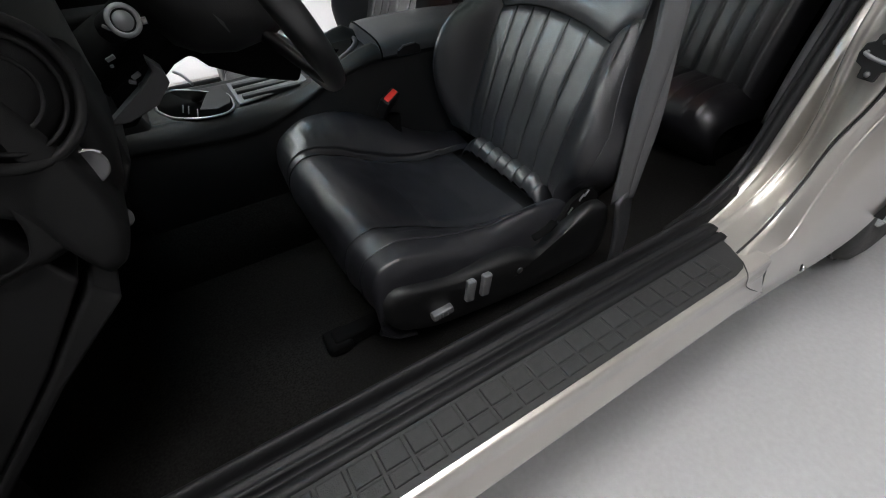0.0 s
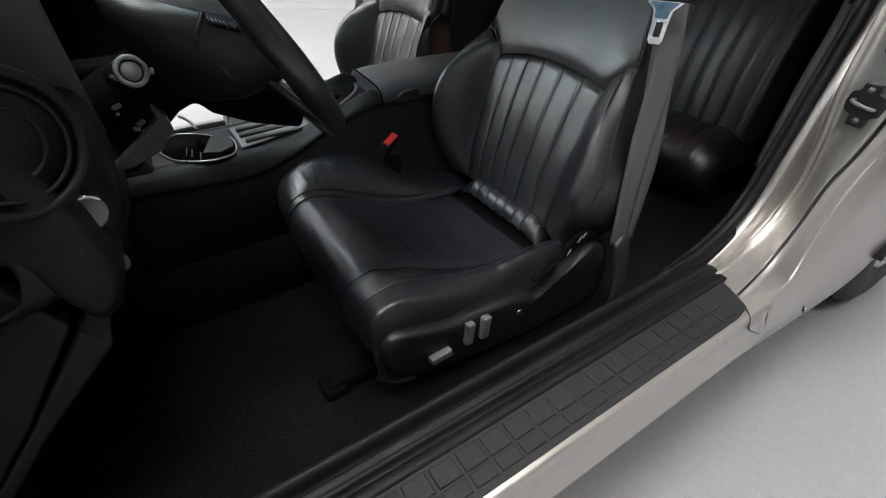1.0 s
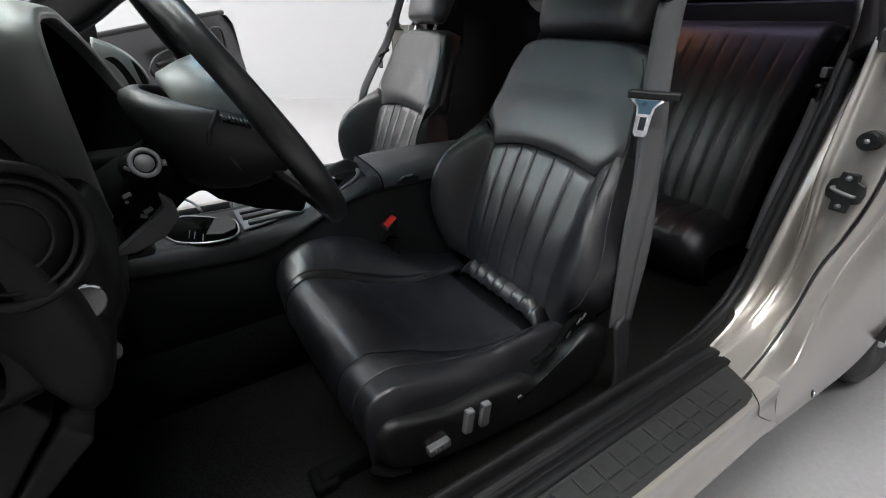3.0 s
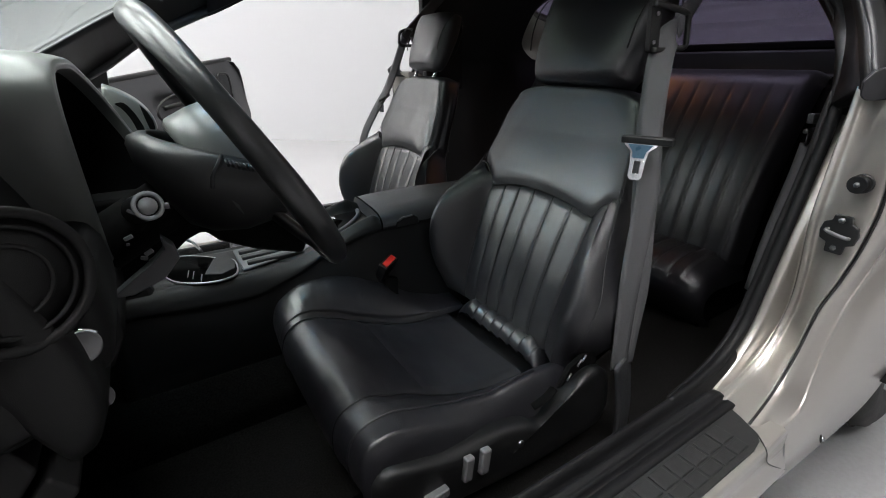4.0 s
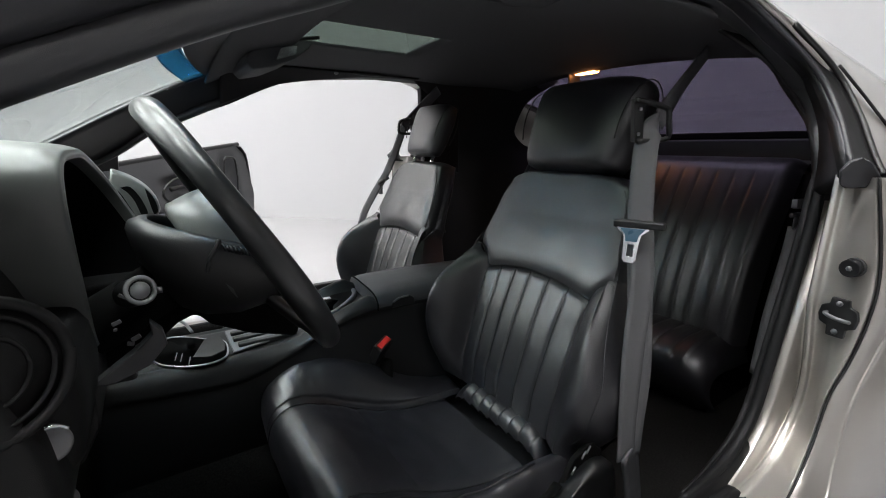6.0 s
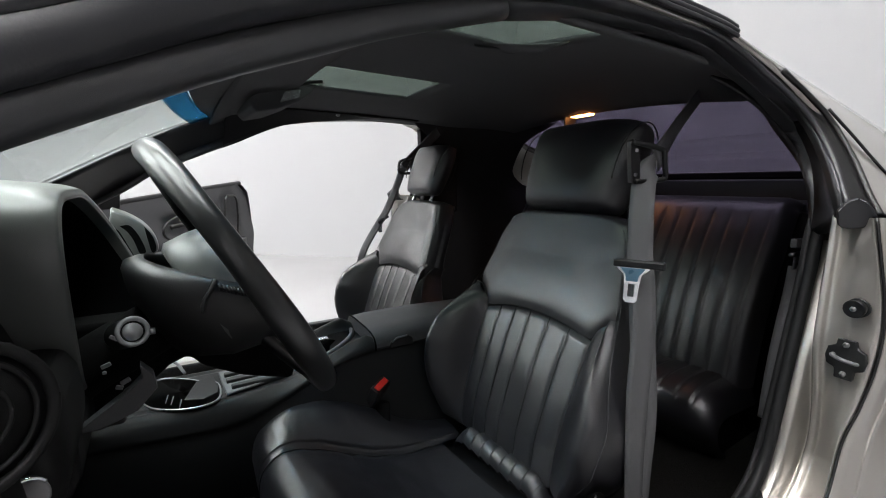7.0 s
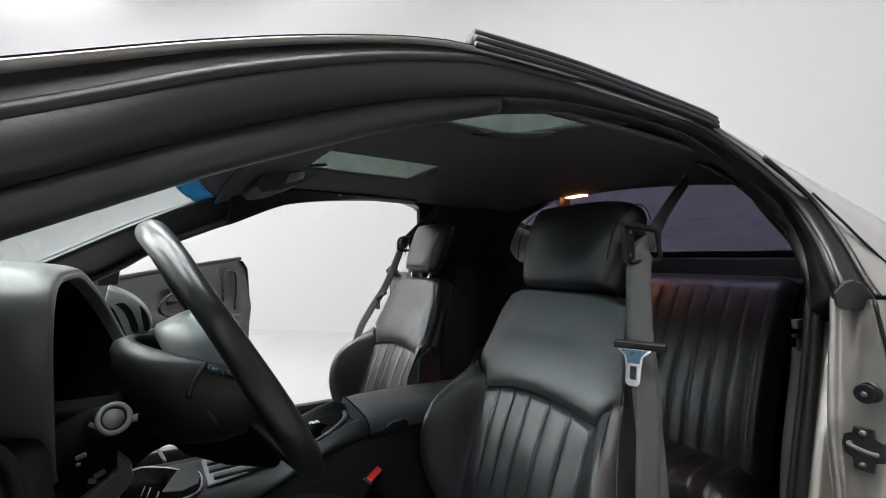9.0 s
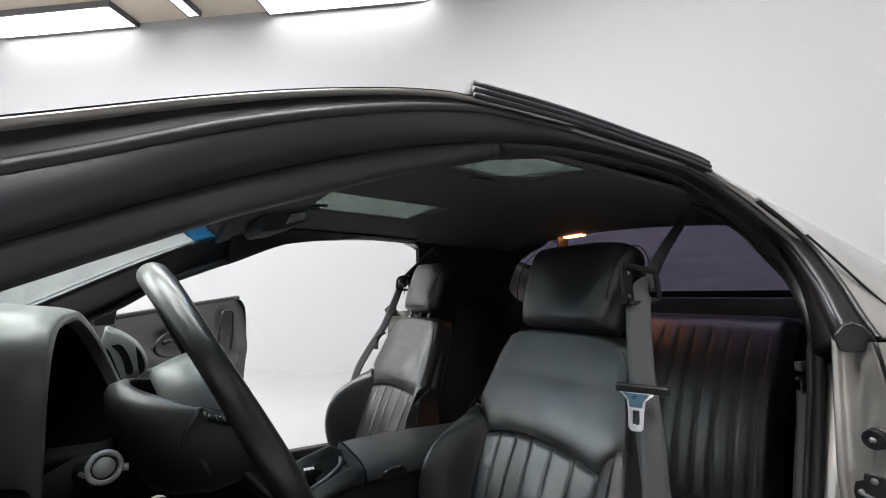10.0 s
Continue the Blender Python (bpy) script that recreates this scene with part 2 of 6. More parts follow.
tagged(part("wall_west", room_box(-15.2, -15, -0.2, 9.7, 0, CEIL_Z), WALLPAINT, smooth=False), "plain white studio wall", "wall", kind="structure")
tagged(part("ceiling", room_box(-15.2, 18, -0.2, 9.7, CEIL_Z, CEIL_Z + 0.2), CEILTILE, smooth=False), "tan ceiling of square tiles", "ceiling", kind="structure")


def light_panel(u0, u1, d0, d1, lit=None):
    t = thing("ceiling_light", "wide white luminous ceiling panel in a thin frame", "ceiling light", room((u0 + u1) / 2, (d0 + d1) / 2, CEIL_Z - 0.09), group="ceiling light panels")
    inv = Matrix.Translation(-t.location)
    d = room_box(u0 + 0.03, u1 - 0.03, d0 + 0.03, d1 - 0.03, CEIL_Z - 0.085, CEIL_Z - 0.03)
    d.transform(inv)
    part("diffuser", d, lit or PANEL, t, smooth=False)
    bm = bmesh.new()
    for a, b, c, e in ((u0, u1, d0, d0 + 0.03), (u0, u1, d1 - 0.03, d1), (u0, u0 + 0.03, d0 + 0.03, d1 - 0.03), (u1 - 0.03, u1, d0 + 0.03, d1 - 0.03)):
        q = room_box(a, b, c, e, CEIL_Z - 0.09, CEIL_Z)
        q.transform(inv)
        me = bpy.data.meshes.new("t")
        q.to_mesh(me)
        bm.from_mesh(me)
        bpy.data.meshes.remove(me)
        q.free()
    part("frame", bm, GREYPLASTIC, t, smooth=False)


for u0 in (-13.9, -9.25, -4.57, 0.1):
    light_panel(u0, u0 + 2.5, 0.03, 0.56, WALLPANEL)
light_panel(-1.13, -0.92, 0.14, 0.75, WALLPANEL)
# unseen panels ahead of the car, added to light the seats through the windscreen
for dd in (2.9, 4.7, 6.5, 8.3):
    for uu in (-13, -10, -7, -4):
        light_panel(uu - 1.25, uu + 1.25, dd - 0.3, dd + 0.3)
# unseen panels, added around the car and moved about to brighten cabin and floor
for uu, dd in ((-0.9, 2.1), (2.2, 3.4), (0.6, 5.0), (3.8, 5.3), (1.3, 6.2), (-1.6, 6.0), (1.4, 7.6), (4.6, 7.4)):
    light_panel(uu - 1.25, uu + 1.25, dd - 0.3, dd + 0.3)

# ---------------------------------------------------------------- the car's body
CY = 1.08        # middle plane of the car
car = thing("car", "pewter metallic two-door coupe with open doors and glass roof panels", "car", (0.5, CY, 0))


def cpart(name, bm, mat, parent=None, label="", **k):
    bm.transform(Matrix.Translation(-car.location))
    return part(name, bm, mat, parent or car, label, **k)


def mirror(bm):
    for v in bm.verts:
        v.co.y = 2 * CY - v.co.y
    return bm


def both(name, make, mat, label="", parent=None, **k):
    """The near-side part and its mirror image on the far side."""
    cpart(name, make(), mat, parent, label, **k)
    cpart(name, mirror(make()), mat, parent, label, **k)


def far_sill(bm):
    """The far sill, a little lower along the footwell."""
    for v in mirror(bm).verts:
        v.co.z -= 0.075 * min(1, max(0, (0.45 - v.co.x) / 0.2)) * min(1, max(0, (v.co.z - 0.2) / 0.1))
    return bm


def straight(pts, n):
    """n + 1 points along the straight legs between pts."""
    out = []
    for k in range(n + 1):
        u = k / n * (len(pts) - 1)
        i = min(int(u), len(pts) - 2)
        out.append(pts[i].lerp(pts[i + 1], u - i))
    return out


def net(curves, n, m, bm=None, ease=0):
    """Smooth surface through curves: n steps along them, m across."""
    rows = [spline(c, n) for c in curves]
    across = straight if ease else spline
    cols = [across([r[i] for r in rows], m) for i in range(n + 1)]
    bm = loft(cols, closed=False, bm=bm)
    if ease:
        inside = [v for v in bm.verts if not v.is_boundary]
        for _ in range(ease):
            bmesh.ops.smooth_vert(bm, verts=inside, factor=0.5, use_axis_x=True, use_axis_y=True, use_axis_z=True)
    return bm


def band(a, b, n, m, bulge, direction, back=0.02, to=None):
    """Closed strip between two curves that bulges along a direction."""
    a, b, d = spline(a, n), spline(b, n), Vector(direction).normalized()
    behind = Vector(to) if to else d * -back
    rings = []
    for p, q in zip(a, b):
        front = [p.lerp(q, k / m) + d * bulge * math.sin(math.pi * k / m) ** 0.8 for k in range(m + 1)]
        rings.append(front + [q + behind, p + behind])
    return loft(rings)


# sill: painted rocker with a rolled edge, rubber channels, tread plate
rocker = [(0.25, 0.14), (0.225, 0.19), (0.20, 0.235), (0.182, 0.262), (0.173, 0.274), (0.1695, 0.283), (0.1712, 0.292), (0.180, 0.314), (0.1822, 0.319),
          (0.1838, 0.324), (0.1842, 0.335), (0.1838, 0.352), (0.1845, 0.360), (0.1872, 0.3645), (0.191, 0.366), (0.325, 0.366), (0.325, 0.14)]
rocker_x = (-0.75, -0.2, 0.2, 0.3, 0.45, 0.6, 0.845)
rocker_rings = [[(x, y, z) for y, z in rocker] for x in rocker_x] + [[(0.885, y + 0.014, z - 0.024) for y, z in rocker]]
cpart("rocker_panel", loft(rocker_rings), PAINT, bev=0.0015)
cpart("rocker_panel", far_sill(loft(rocker_rings)), PAINT, bev=0.0015)
channels = [(0.266, 0.366), (0.268, 0.3715), (0.276, 0.3725), (0.283, 0.371), (0.286, 0.3675), (0.289, 0.3675), (0.2915, 0.376), (0.2945, 0.3795), (0.298, 0.380), (0.3005, 0.3785), (0.303, 0.3805), (0.3075, 0.3815), (0.311, 0.382), (0.3125, 0.377),
            (0.3142, 0.377), (0.3155, 0.388), (0.318, 0.396), (0.322, 0.4012), (0.326, 0.4025), (0.330, 0.400), (0.3325, 0.395), (0.333, 0.385), (0.333, 0.30), (0.333, 0.2), (0.30, 0.2)]
channel_x = (-0.75, -0.3, 0.1, 0.25, 0.45, 0.78, 0.80)
# behind the tread plate the ribs dive under the pillar's foot and the bead climbs
channel_end = ((0.825, 0.7, 0.0, 0.0), (0.842, 0.4, 0.002, 0.001), (0.86, 0.2, 0.012, 0.005), (0.885, 0.2, 0.025, 0.015), (0.91, 0.2, 0.05, 0.03))


def rib_sheet():
    rings = [[(x, y, z) for y, z in channels] for x in channel_x]
    rings += [[(x, y, z + up if y > 0.3145 else 0.366 + (z - 0.366) * k - dive) for y, z in channels] for x, k, dive, up in channel_end]
    return loft(rings)


cpart("sill_rubber", rib_sheet(), SHADEDRUBBER, label="black ribbed rubber sill seal")
cpart("sill_rubber", far_sill(rib_sheet()), SHADEDRUBBER, label="black ribbed rubber sill seal")
# the bead of the sill runs up the door pillar as a double rubber seal
pillar_seal = [(0.70, 0.326, 0.397), (0.80, 0.328, 0.400), (0.885, 0.332, 0.415), (0.95, 0.334, 0.465), (0.99, 0.335, 0.565), (1.022, 0.335, 0.668),
               (1.05, 0.336, 0.744), (1.074, 0.337, 0.82), (1.088, 0.338, 0.88), (1.112, 0.340, 0.935)]
SEAL_R = [curve1([(0, 0.55), (0.2, 1.0), (0.9, 1.0), (1, 0.7)], k / 80) for k in range(81)]
both("pillar_seal", lambda: tube(spline(pillar_seal, 80), [0.011 * k for k in SEAL_R], 12), SHADEDRUBBER)
inner_seal = [(0.72, 0.338, 0.390), (0.82, 0.343, 0.399), (0.895, 0.346, 0.422)] + [(x - 0.004, y + 0.013, z + 0.004) for x, y, z in pillar_seal[3:]]
both("pillar_seal", lambda: tube(spline(inner_seal, 80), [0.006 * k for k in SEAL_R], 12), SHADEDRUBBER)
lap = [(0.331, 0.3945), (0.335, 0.391), (0.340, 0.375), (0.350, 0.31), (0.365, 0.2), (0.36, 0.195), (0.334, 0.3)]
cpart("sill_carpet", loft([[(x, y, z) for y, z in lap] for x in channel_x]), CARPET)
cpart("sill_carpet", far_sill(loft([[(x, y, z) for y, z in lap] for x in channel_x])), CARPET)
plate_outline = [(-0.6, 0.1955), (0.745, 0.1955), (0.772, 0.2), (0.789, 0.213), (0.797, 0.23), (0.806, 0.248), (0.812, 0.266), (-0.6, 0.266)]
sill_plate = cpart("sill_plate", extrude_poly([(x, y, 0.3655) for x, y in plate_outline], (0, 0, 0.004)), TREADRUBBER, label="black rubber tread plate with raised squares", smooth=False)
cpart("sill_plate", mirror(extrude_poly([(x, y, 0.3655 if x > 0 else 0.29) for x, y in [(0.25 if x < 0 else x, y) for x, y in plate_outline]], (0, 0, 0.004))), TREADRUBBER, smooth=False)


def tread_mesh(hx, hy):
    bm = bmesh.new()
    for z, inset in ((0, 0.0), (0.0022, 0.0006), (0.003, 0.0022)):
        for a, b in ((-1, -1), (1, -1), (1, 1), (-1, 1)):
            bm.verts.new((a * (hx - inset), b * (hy - inset), z))
    bm.verts.ensure_lookup_table()
    for r in (0, 4):
        for k in range(4):
            bm.faces.new([bm.verts[i] for i in (r + k, r + (k + 1) % 4, r + 4 + (k + 1) % 4, r + 4 + k)])
    bm.faces.new([bm.verts[i] for i in (8, 9, 10, 11)])
    me = bpy.data.meshes.new("tread_pad")
    bm.to_mesh(me)
    bm.free()
    me.materials.append(TREADRUBBER)
    return me


for row_y, pad_mesh in ((0.2155, tread_mesh(0.0178, 0.0105)), (0.2448, tread_mesh(0.0178, 0.0155))):
    for k in range(-14, 18):
        pad = new("tread_pad", pad_mesh)
        pad.parent = sill_plate
        pad.location = Vector((0.0335 + 0.0408 * k, row_y, 0.3695)) - car.location
cpart("panel_joint", tube(spline([(0.79, 0.212, 0.3672), (0.772, 0.192, 0.366), (0.768, 0.1842, 0.358), (0.785, 0.1838, 0.328), (0.81, 0.178, 0.308), (0.85, 0.170, 0.284)], 24), 0.0013, 6), BLACK)

# door pillar pressing, from the seal flange out to the quarter panel's seam
K0 = [(0.835, 0.318, 0.372), (0.90, 0.318, 0.402), (0.96, 0.318, 0.461), (0.997, 0.318, 0.565), (1.03, 0.318, 0.668), (1.064, 0.318, 0.744), (1.098, 0.32, 0.82), (1.122, 0.324, 0.875)]
K1 = [(0.825, 0.297, 0.368), (0.93, 0.297, 0.390), (1.0, 0.297, 0.44), (1.03, 0.295, 0.51), (1.018, 0.294, 0.60), (0.992, 0.294, 0.685), (1.0, 0.296, 0.765), (1.03, 0.30, 0.93)]
KM = [(0.81, 0.255, 0.366), (0.915, 0.255, 0.387), (0.97, 0.255, 0.44), (0.995, 0.255, 0.53), (1.0, 0.255, 0.63), (0.995, 0.25, 0.70), (0.995, 0.25, 0.77), (1.005, 0.26, 0.93)]
K2 = [(0.80, 0.232, 0.366), (0.905, 0.24, 0.39), (0.955, 0.24, 0.455), (0.985, 0.238, 0.54), (1.0, 0.225, 0.605), (1.0, 0.212, 0.69), (0.993, 0.21, 0.78), (0.98, 0.232, 0.93)]
K3 = [(0.85, 0.198, 0.358), (0.94, 0.20, 0.362), (0.985, 0.209, 0.43), (1.02, 0.21, 0.535), (1.06, 0.203, 0.61), (1.08, 0.192, 0.69), (1.08, 0.187, 0.78), (1.07, 0.21, 0.93)]
KL = [(0.86, 0.176, 0.28), (0.98, 0.178, 0.30), (1.03, 0.186, 0.40), (1.07, 0.18, 0.52), (1.11, 0.175, 0.61), (1.13, 0.168, 0.70), (1.13, 0.165, 0.79), (1.12, 0.19, 0.93)]
K4 = [(0.86, 0.19, 0.20), (1.26, 0.172, 0.21), (1.275, 0.15, 0.35), (1.28, 0.138, 0.48), (1.28, 0.133, 0.59), (1.28, 0.132, 0.70), (1.28, 0.138, 0.80), (1.28, 0.175, 0.93)]


def off(c, dx, dy, dz=0):
    return [(x + dx, y + dy, z + dz) for x, y, z in c]


both("door_pillar", lambda: net([off(K0, 0, 0.012), K0, off(K0, 0.001, -0.008), off(K1, 0.016, 0.006), K1, off(K1, 0.001, -0.008), off(K1, 0.011, -0.013), KM, off(K2, 0.0, 0.003), off(K2, 0.008, 0.0005)], 96, 72, ease=12), PAINT)
both("quarter_panel", lambda: net([off(K2, 0.008, 0.0), off(K2, 0.002, -0.004), off(K2, 0.012, -0.014), off(K3, 0, 0.004), K3, off(K3, 0.012, -0.003), KL, K4], 96, 72, ease=18), PAINT)
both("seam_line", lambda: tube(spline(off(K2, 0.003, -0.0015), 90), 0.0024, 8), BLACK)

ARCH_X, ARCH_R = 1.63, 0.37


def fender(u, v):
    x = 1.278 + 1.2 * u
    low = 0.31 + math.sqrt(max(0, ARCH_R ** 2 - (x - ARCH_X) ** 2)) if abs(x - ARCH_X) < ARCH_R else 0.21
    z = low + (0.93 - low) * v
    y = 0.132 + 0.05 * max(0, (z - 0.8) / 0.13) ** 2 + 0.045 * max(0, (0.5 - z) / 0.3) ** 2 * (1 if low < 0.3 else 0)
    return (x, y, z)


both("rear_fender", lambda: grid(fender, 60, 20), PAINT)
both("arch_liner", lambda: grid(lambda u, v: (ARCH_X - ARCH_R * math.cos(math.pi * u), 0.14 + 0.3 * v, 0.31 + ARCH_R * math.sin(math.pi * u)), 24, 2), BLACK)
cpart("underbody", box(-0.7, 2.6, 0.3, 1.86, 0.1, 0.118), BLACK, smooth=False)

# door opening: roof edge, channel, seal, trim (curves from the windscreen pillar over the roof down to the belt)
O = [(-0.5, 0.22, 0.875), (-0.25, 0.295, 1.003), (-0.067, 0.345, 1.093), (0.051, 0.379, 1.151), (0.15, 0.404, 1.193), (0.258, 0.426, 1.23), (0.343, 0.437, 1.247), (0.512, 0.442, 1.258), (0.697, 0.444, 1.26), (0.90, 0.44, 1.253), (1.03, 0.406, 1.197), (1.125, 0.362, 1.12), (1.12, 0.312, 1.036), (1.085, 0.272, 0.965), (1.07, 0.25, 0.93)]
RG = [(-0.5, 0.222, 0.857), (-0.25, 0.297, 0.978), (-0.066, 0.347, 1.0644), (0.052, 0.378, 1.1264), (0.15, 0.402, 1.17), (0.256, 0.423, 1.208), (0.37, 0.44, 1.2365), (0.521, 0.45, 1.25), (0.713, 0.454, 1.255), (0.89, 0.446, 1.244), (1.0, 0.412, 1.186), (1.085, 0.369, 1.113), (1.07, 0.323, 1.035), (1.02, 0.285, 0.968), (1.01, 0.27, 0.93)]
CR = [(-0.5, 0.235, 0.8), (-0.25, 0.3, 0.927), (-0.062, 0.352, 1.0217), (0.056, 0.396, 1.085), (0.159, 0.422, 1.13), (0.269, 0.443, 1.17), (0.397, 0.461, 1.205), (0.551, 0.477, 1.232), (0.759, 0.484, 1.244), (0.91, 0.477, 1.234), (1.02, 0.442, 1.172), (1.115, 0.404, 1.107), (1.115, 0.362, 1.025), (1.075, 0.335, 0.951), (1.08, 0.335, 0.89)]
IN = [(-0.5, 0.27, 0.78), (-0.25, 0.325, 0.9), (-0.064, 0.374, 0.9944), (0.06, 0.407, 1.0555), (0.15, 0.435, 1.0944), (0.241, 0.458, 1.1322), (0.422, 0.504, 1.196), (0.603, 0.523, 1.234), (0.8, 0.527, 1.247), (0.93, 0.518, 1.232), (1.04, 0.477, 1.182), (1.12, 0.435, 1.11), (1.14, 0.405, 1.05), (1.1, 0.362, 0.985), (1.085, 0.338, 0.89)]
DOWN = (0, -0.8, -0.6)


RAIL_DROP = [(-0.3, 0.06), (-0.06, 0.055), (0.06, 0.036), (0.25, 0.032), (0.42, 0.016), (0.6, 0.024), (0.8, 0.014), (0.95, -0.004)]


def far_rail(bm):
    """The passenger side of the opening: a lower rail that runs on to its upright rear post."""
    for v in mirror(bm).verts:
        v.co.z -= curve1(RAIL_DROP, v.co.x)
        v.co.x += 0.07 * min(1, max(0, (v.co.x - 0.86) / 0.1))
    return bm


def rails(name, make, mat, label="", **k):
    cpart(name, make(), mat, None, label, **k)
    cpart(name, far_rail(make()), mat, None, label, **k)


cpart("roof_edge", band(off(O[:12], 0, 0.008, 0.0005), off(O[:12], 0, -0.001, -0.004), 90, 4, 0.003, (0, -1, 0.3), 0.02), PAINT)
cpart("roof_edge", far_rail(band(off(O[:10], 0, 0.008, 0.0005), off(O[:10], 0, -0.001, -0.004), 90, 4, 0.003, (0, -1, 0.3), 0.02)), PAINT)
cpart("drip_channel", band(O, RG, 90, 8, -0.010, DOWN, to=(0, 0.02, -0.003)), BLACK)
cpart("drip_channel", far_rail(band(O[:10], RG[:10], 90, 8, -0.010, DOWN, to=(0, 0.02, -0.003))), BLACK)
rails("roof_seal", lambda: band(RG, CR, 90, 12, 0.013, DOWN, 0.012), RUBBER, label="wide soft black rubber roof seal")
rails("roof_seal", lambda: tube(spline(off(RG, 0, 0.0, -0.002), 90), 0.0055, 8), RUBBER)
rails("pillar_trim", lambda: band(CR[:7], IN[:7], 60, 12, 0.014, DOWN, 0.012), VINYL, label="charcoal windscreen pillar trim")
rails("pillar_trim", lambda: band(CR[6:], IN[6:], 60, 10, 0.008, DOWN, 0.012), VINYL, label="charcoal door pillar trim")
# raised three-lipped seal along the glass roof panel
for k, (dy, dz, r) in enumerate(((-0.001, 0.011, 0.005), (-0.004, 0.003, 0.0045), (-0.005, -0.005, 0.004), (0.006, 0.003, 0.011))):
    both("panel_seal", lambda: tube(spline([(0.335, 0.437 + dy, 1.250 + dz), (0.512, 0.441 + dy, 1.260 + dz), (0.697, 0.443 + dy, 1.261 + dz), (0.86, 0.44 + dy, 1.257 + dz), (0.915, 0.437 + dy, 1.25 + dz)], 30), r, 8), RUBBER)
# belt trim at the foot of the opening
both("belt_trim", lambda: extrude_poly(spline([(0.937, 0.268, 0.94), (0.951, 0.268, 0.917), (0.985, 0.266, 0.91), (0.993, 0.248, 0.912), (0.995, 0.232, 0.915), (0.997, 0.23, 0.922), (0.982, 0.232, 0.938), (0.97, 0.24, 0.954), (0.972, 0.254, 0.96), (0.957, 0.264, 0.954)], 40), (0.035, 0.012, 0.0)), RUBBER, "black belt corner trim", bev=0.003)
both("quarter_moulding", lambda: tube(spline(off(O[10:], 0.004, -0.003, 0.0), 40), 0.0058, 8), BLACK)
both("quarter_moulding", lambda: tube(spline([(1.14, 0.358, 1.13), (1.185, 0.325, 1.075), (1.215, 0.298, 1.03), (1.25, 0.27, 0.985), (1.27, 0.245, 0.95)], 30), 0.0028, 8), BLACK)


# sail panel and the roof's shoulder back to the tail
def sail(u, v):
    a = SAIL_EDGE[int(round(v * 40))]
    b = Vector((2.45, 0.45 - 0.27 * v, 0.97 - 0.04 * v))
    p = a.lerp(b, u)
    h = math.sin(math.pi * u)
    return (p.x, p.y + 0.02 * h * (1 - v) - 0.035 * h * v, p.z + 0.055 * h * (1 - v) ** 0.7)


SAIL_EDGE = spline(O[9:], 40)
both("sail_panel", lambda: grid(sail, 40, 40), PAINT, solid=0.003)


def roof_z(x, y):
    w = (y - CY) / 0.64
    z = 1.252 + 0.06 * (1 - w * w)
    if x < 0.35:
        z -= (0.35 - x) * 0.30 + (0.35 - x) ** 2 * 0.5
    if x > 0.85:
        z -= (x - 0.85) ** 2 * 0.10
    return z


HOLES = ((0.405, 0.665, 0.520, 0.735), (0.37, 0.75, 1.145, 1.36))
OUTER_HOLES = ((0.36, 0.85, 0.50, 0.96), (0.33, 0.90, 1.10, 1.58))


def roof_sheet(xs, ys, drop, holes):
    bm = bmesh.new()
    xs, ys = sorted(set(xs) | {h for k in holes for h in k[:2]}), sorted(set(ys) | {h for k in holes for h in k[2:]})
    vs = {(x, y): bm.verts.new((x, y, roof_z(x, y) - drop)) for x in xs for y in ys}
    for xa, xb in zip(xs, xs[1:]):
        for ya, yb in zip(ys, ys[1:]):
            if not any(a <= xa and xb <= b and c <= ya and yb <= d for a, b, c, d in holes):
                bm.faces.new((vs[xa, ya], vs[xb, ya], vs[xb, yb], vs[xa, yb]))
    bmesh.ops.delete(bm, geom=[v for v in bm.verts if not v.link_faces], context="VERTS")
    return bm


XS = [0.20 + 0.05 * k for k in range(25)]
skin = roof_sheet(XS, [0.445 + 0.0635 * k for k in range(21)], 0.004, OUTER_HOLES)
for v in skin.verts:
    v.co.z -= 0.035 * min(1, max(0, (v.co.x - 0.86) / 0.12)) * min(1, max(0, (abs(v.co.y - CY) - 0.56) / 0.07))
cpart("roof_panel", skin, PAINT, solid=0.006)
cpart("headliner", roof_sheet(XS, [0.50 + 0.058 * k for k in range(21)], 0.038, HOLES), HEADLINER, label="charcoal fabric headliner", solid=0.008)
for (a, b, c, d), (e, f, g, h) in zip(HOLES, OUTER_HOLES):
    cpart("roof_glass", grid(lambda u, v: (e - 0.01 + (f - e + 0.02) * u, g - 0.01 + (h - g + 0.02) * v, roof_z(e + (f - e) * u, g + (h - g) * v) + 0.001), 8, 8), TINT, label="green tinted glass roof panel", solid=0.005)
    low, high = [(a, c), (b, c), (b, d), (a, d)], [(e, g), (f, g), (f, h), (e, h)]
    bm = bmesh.new()
    for k in range(4):
        (x0, y0), (x1, y1), (x2, y2), (x3, y3) = low[k], low[(k + 1) % 4], high[k], high[(k + 1) % 4]
        pa = [(x0 + (x1 - x0) * n / 6, y0 + (y1 - y0) * n / 6) for n in range(7)]
        pb = [(x2 + (x3 - x2) * n / 6, y2 + (y3 - y2) * n / 6) for n in range(7)]
        loft([[(x, y, roof_z(x, y) - 0.036) for x, y in pa], [(x, y, roof_z(x, y) - 0.006) for x, y in pb]], closed=False, bm=bm)
    cpart("hole_trim", bm, HEADLINER, solid=0.003)
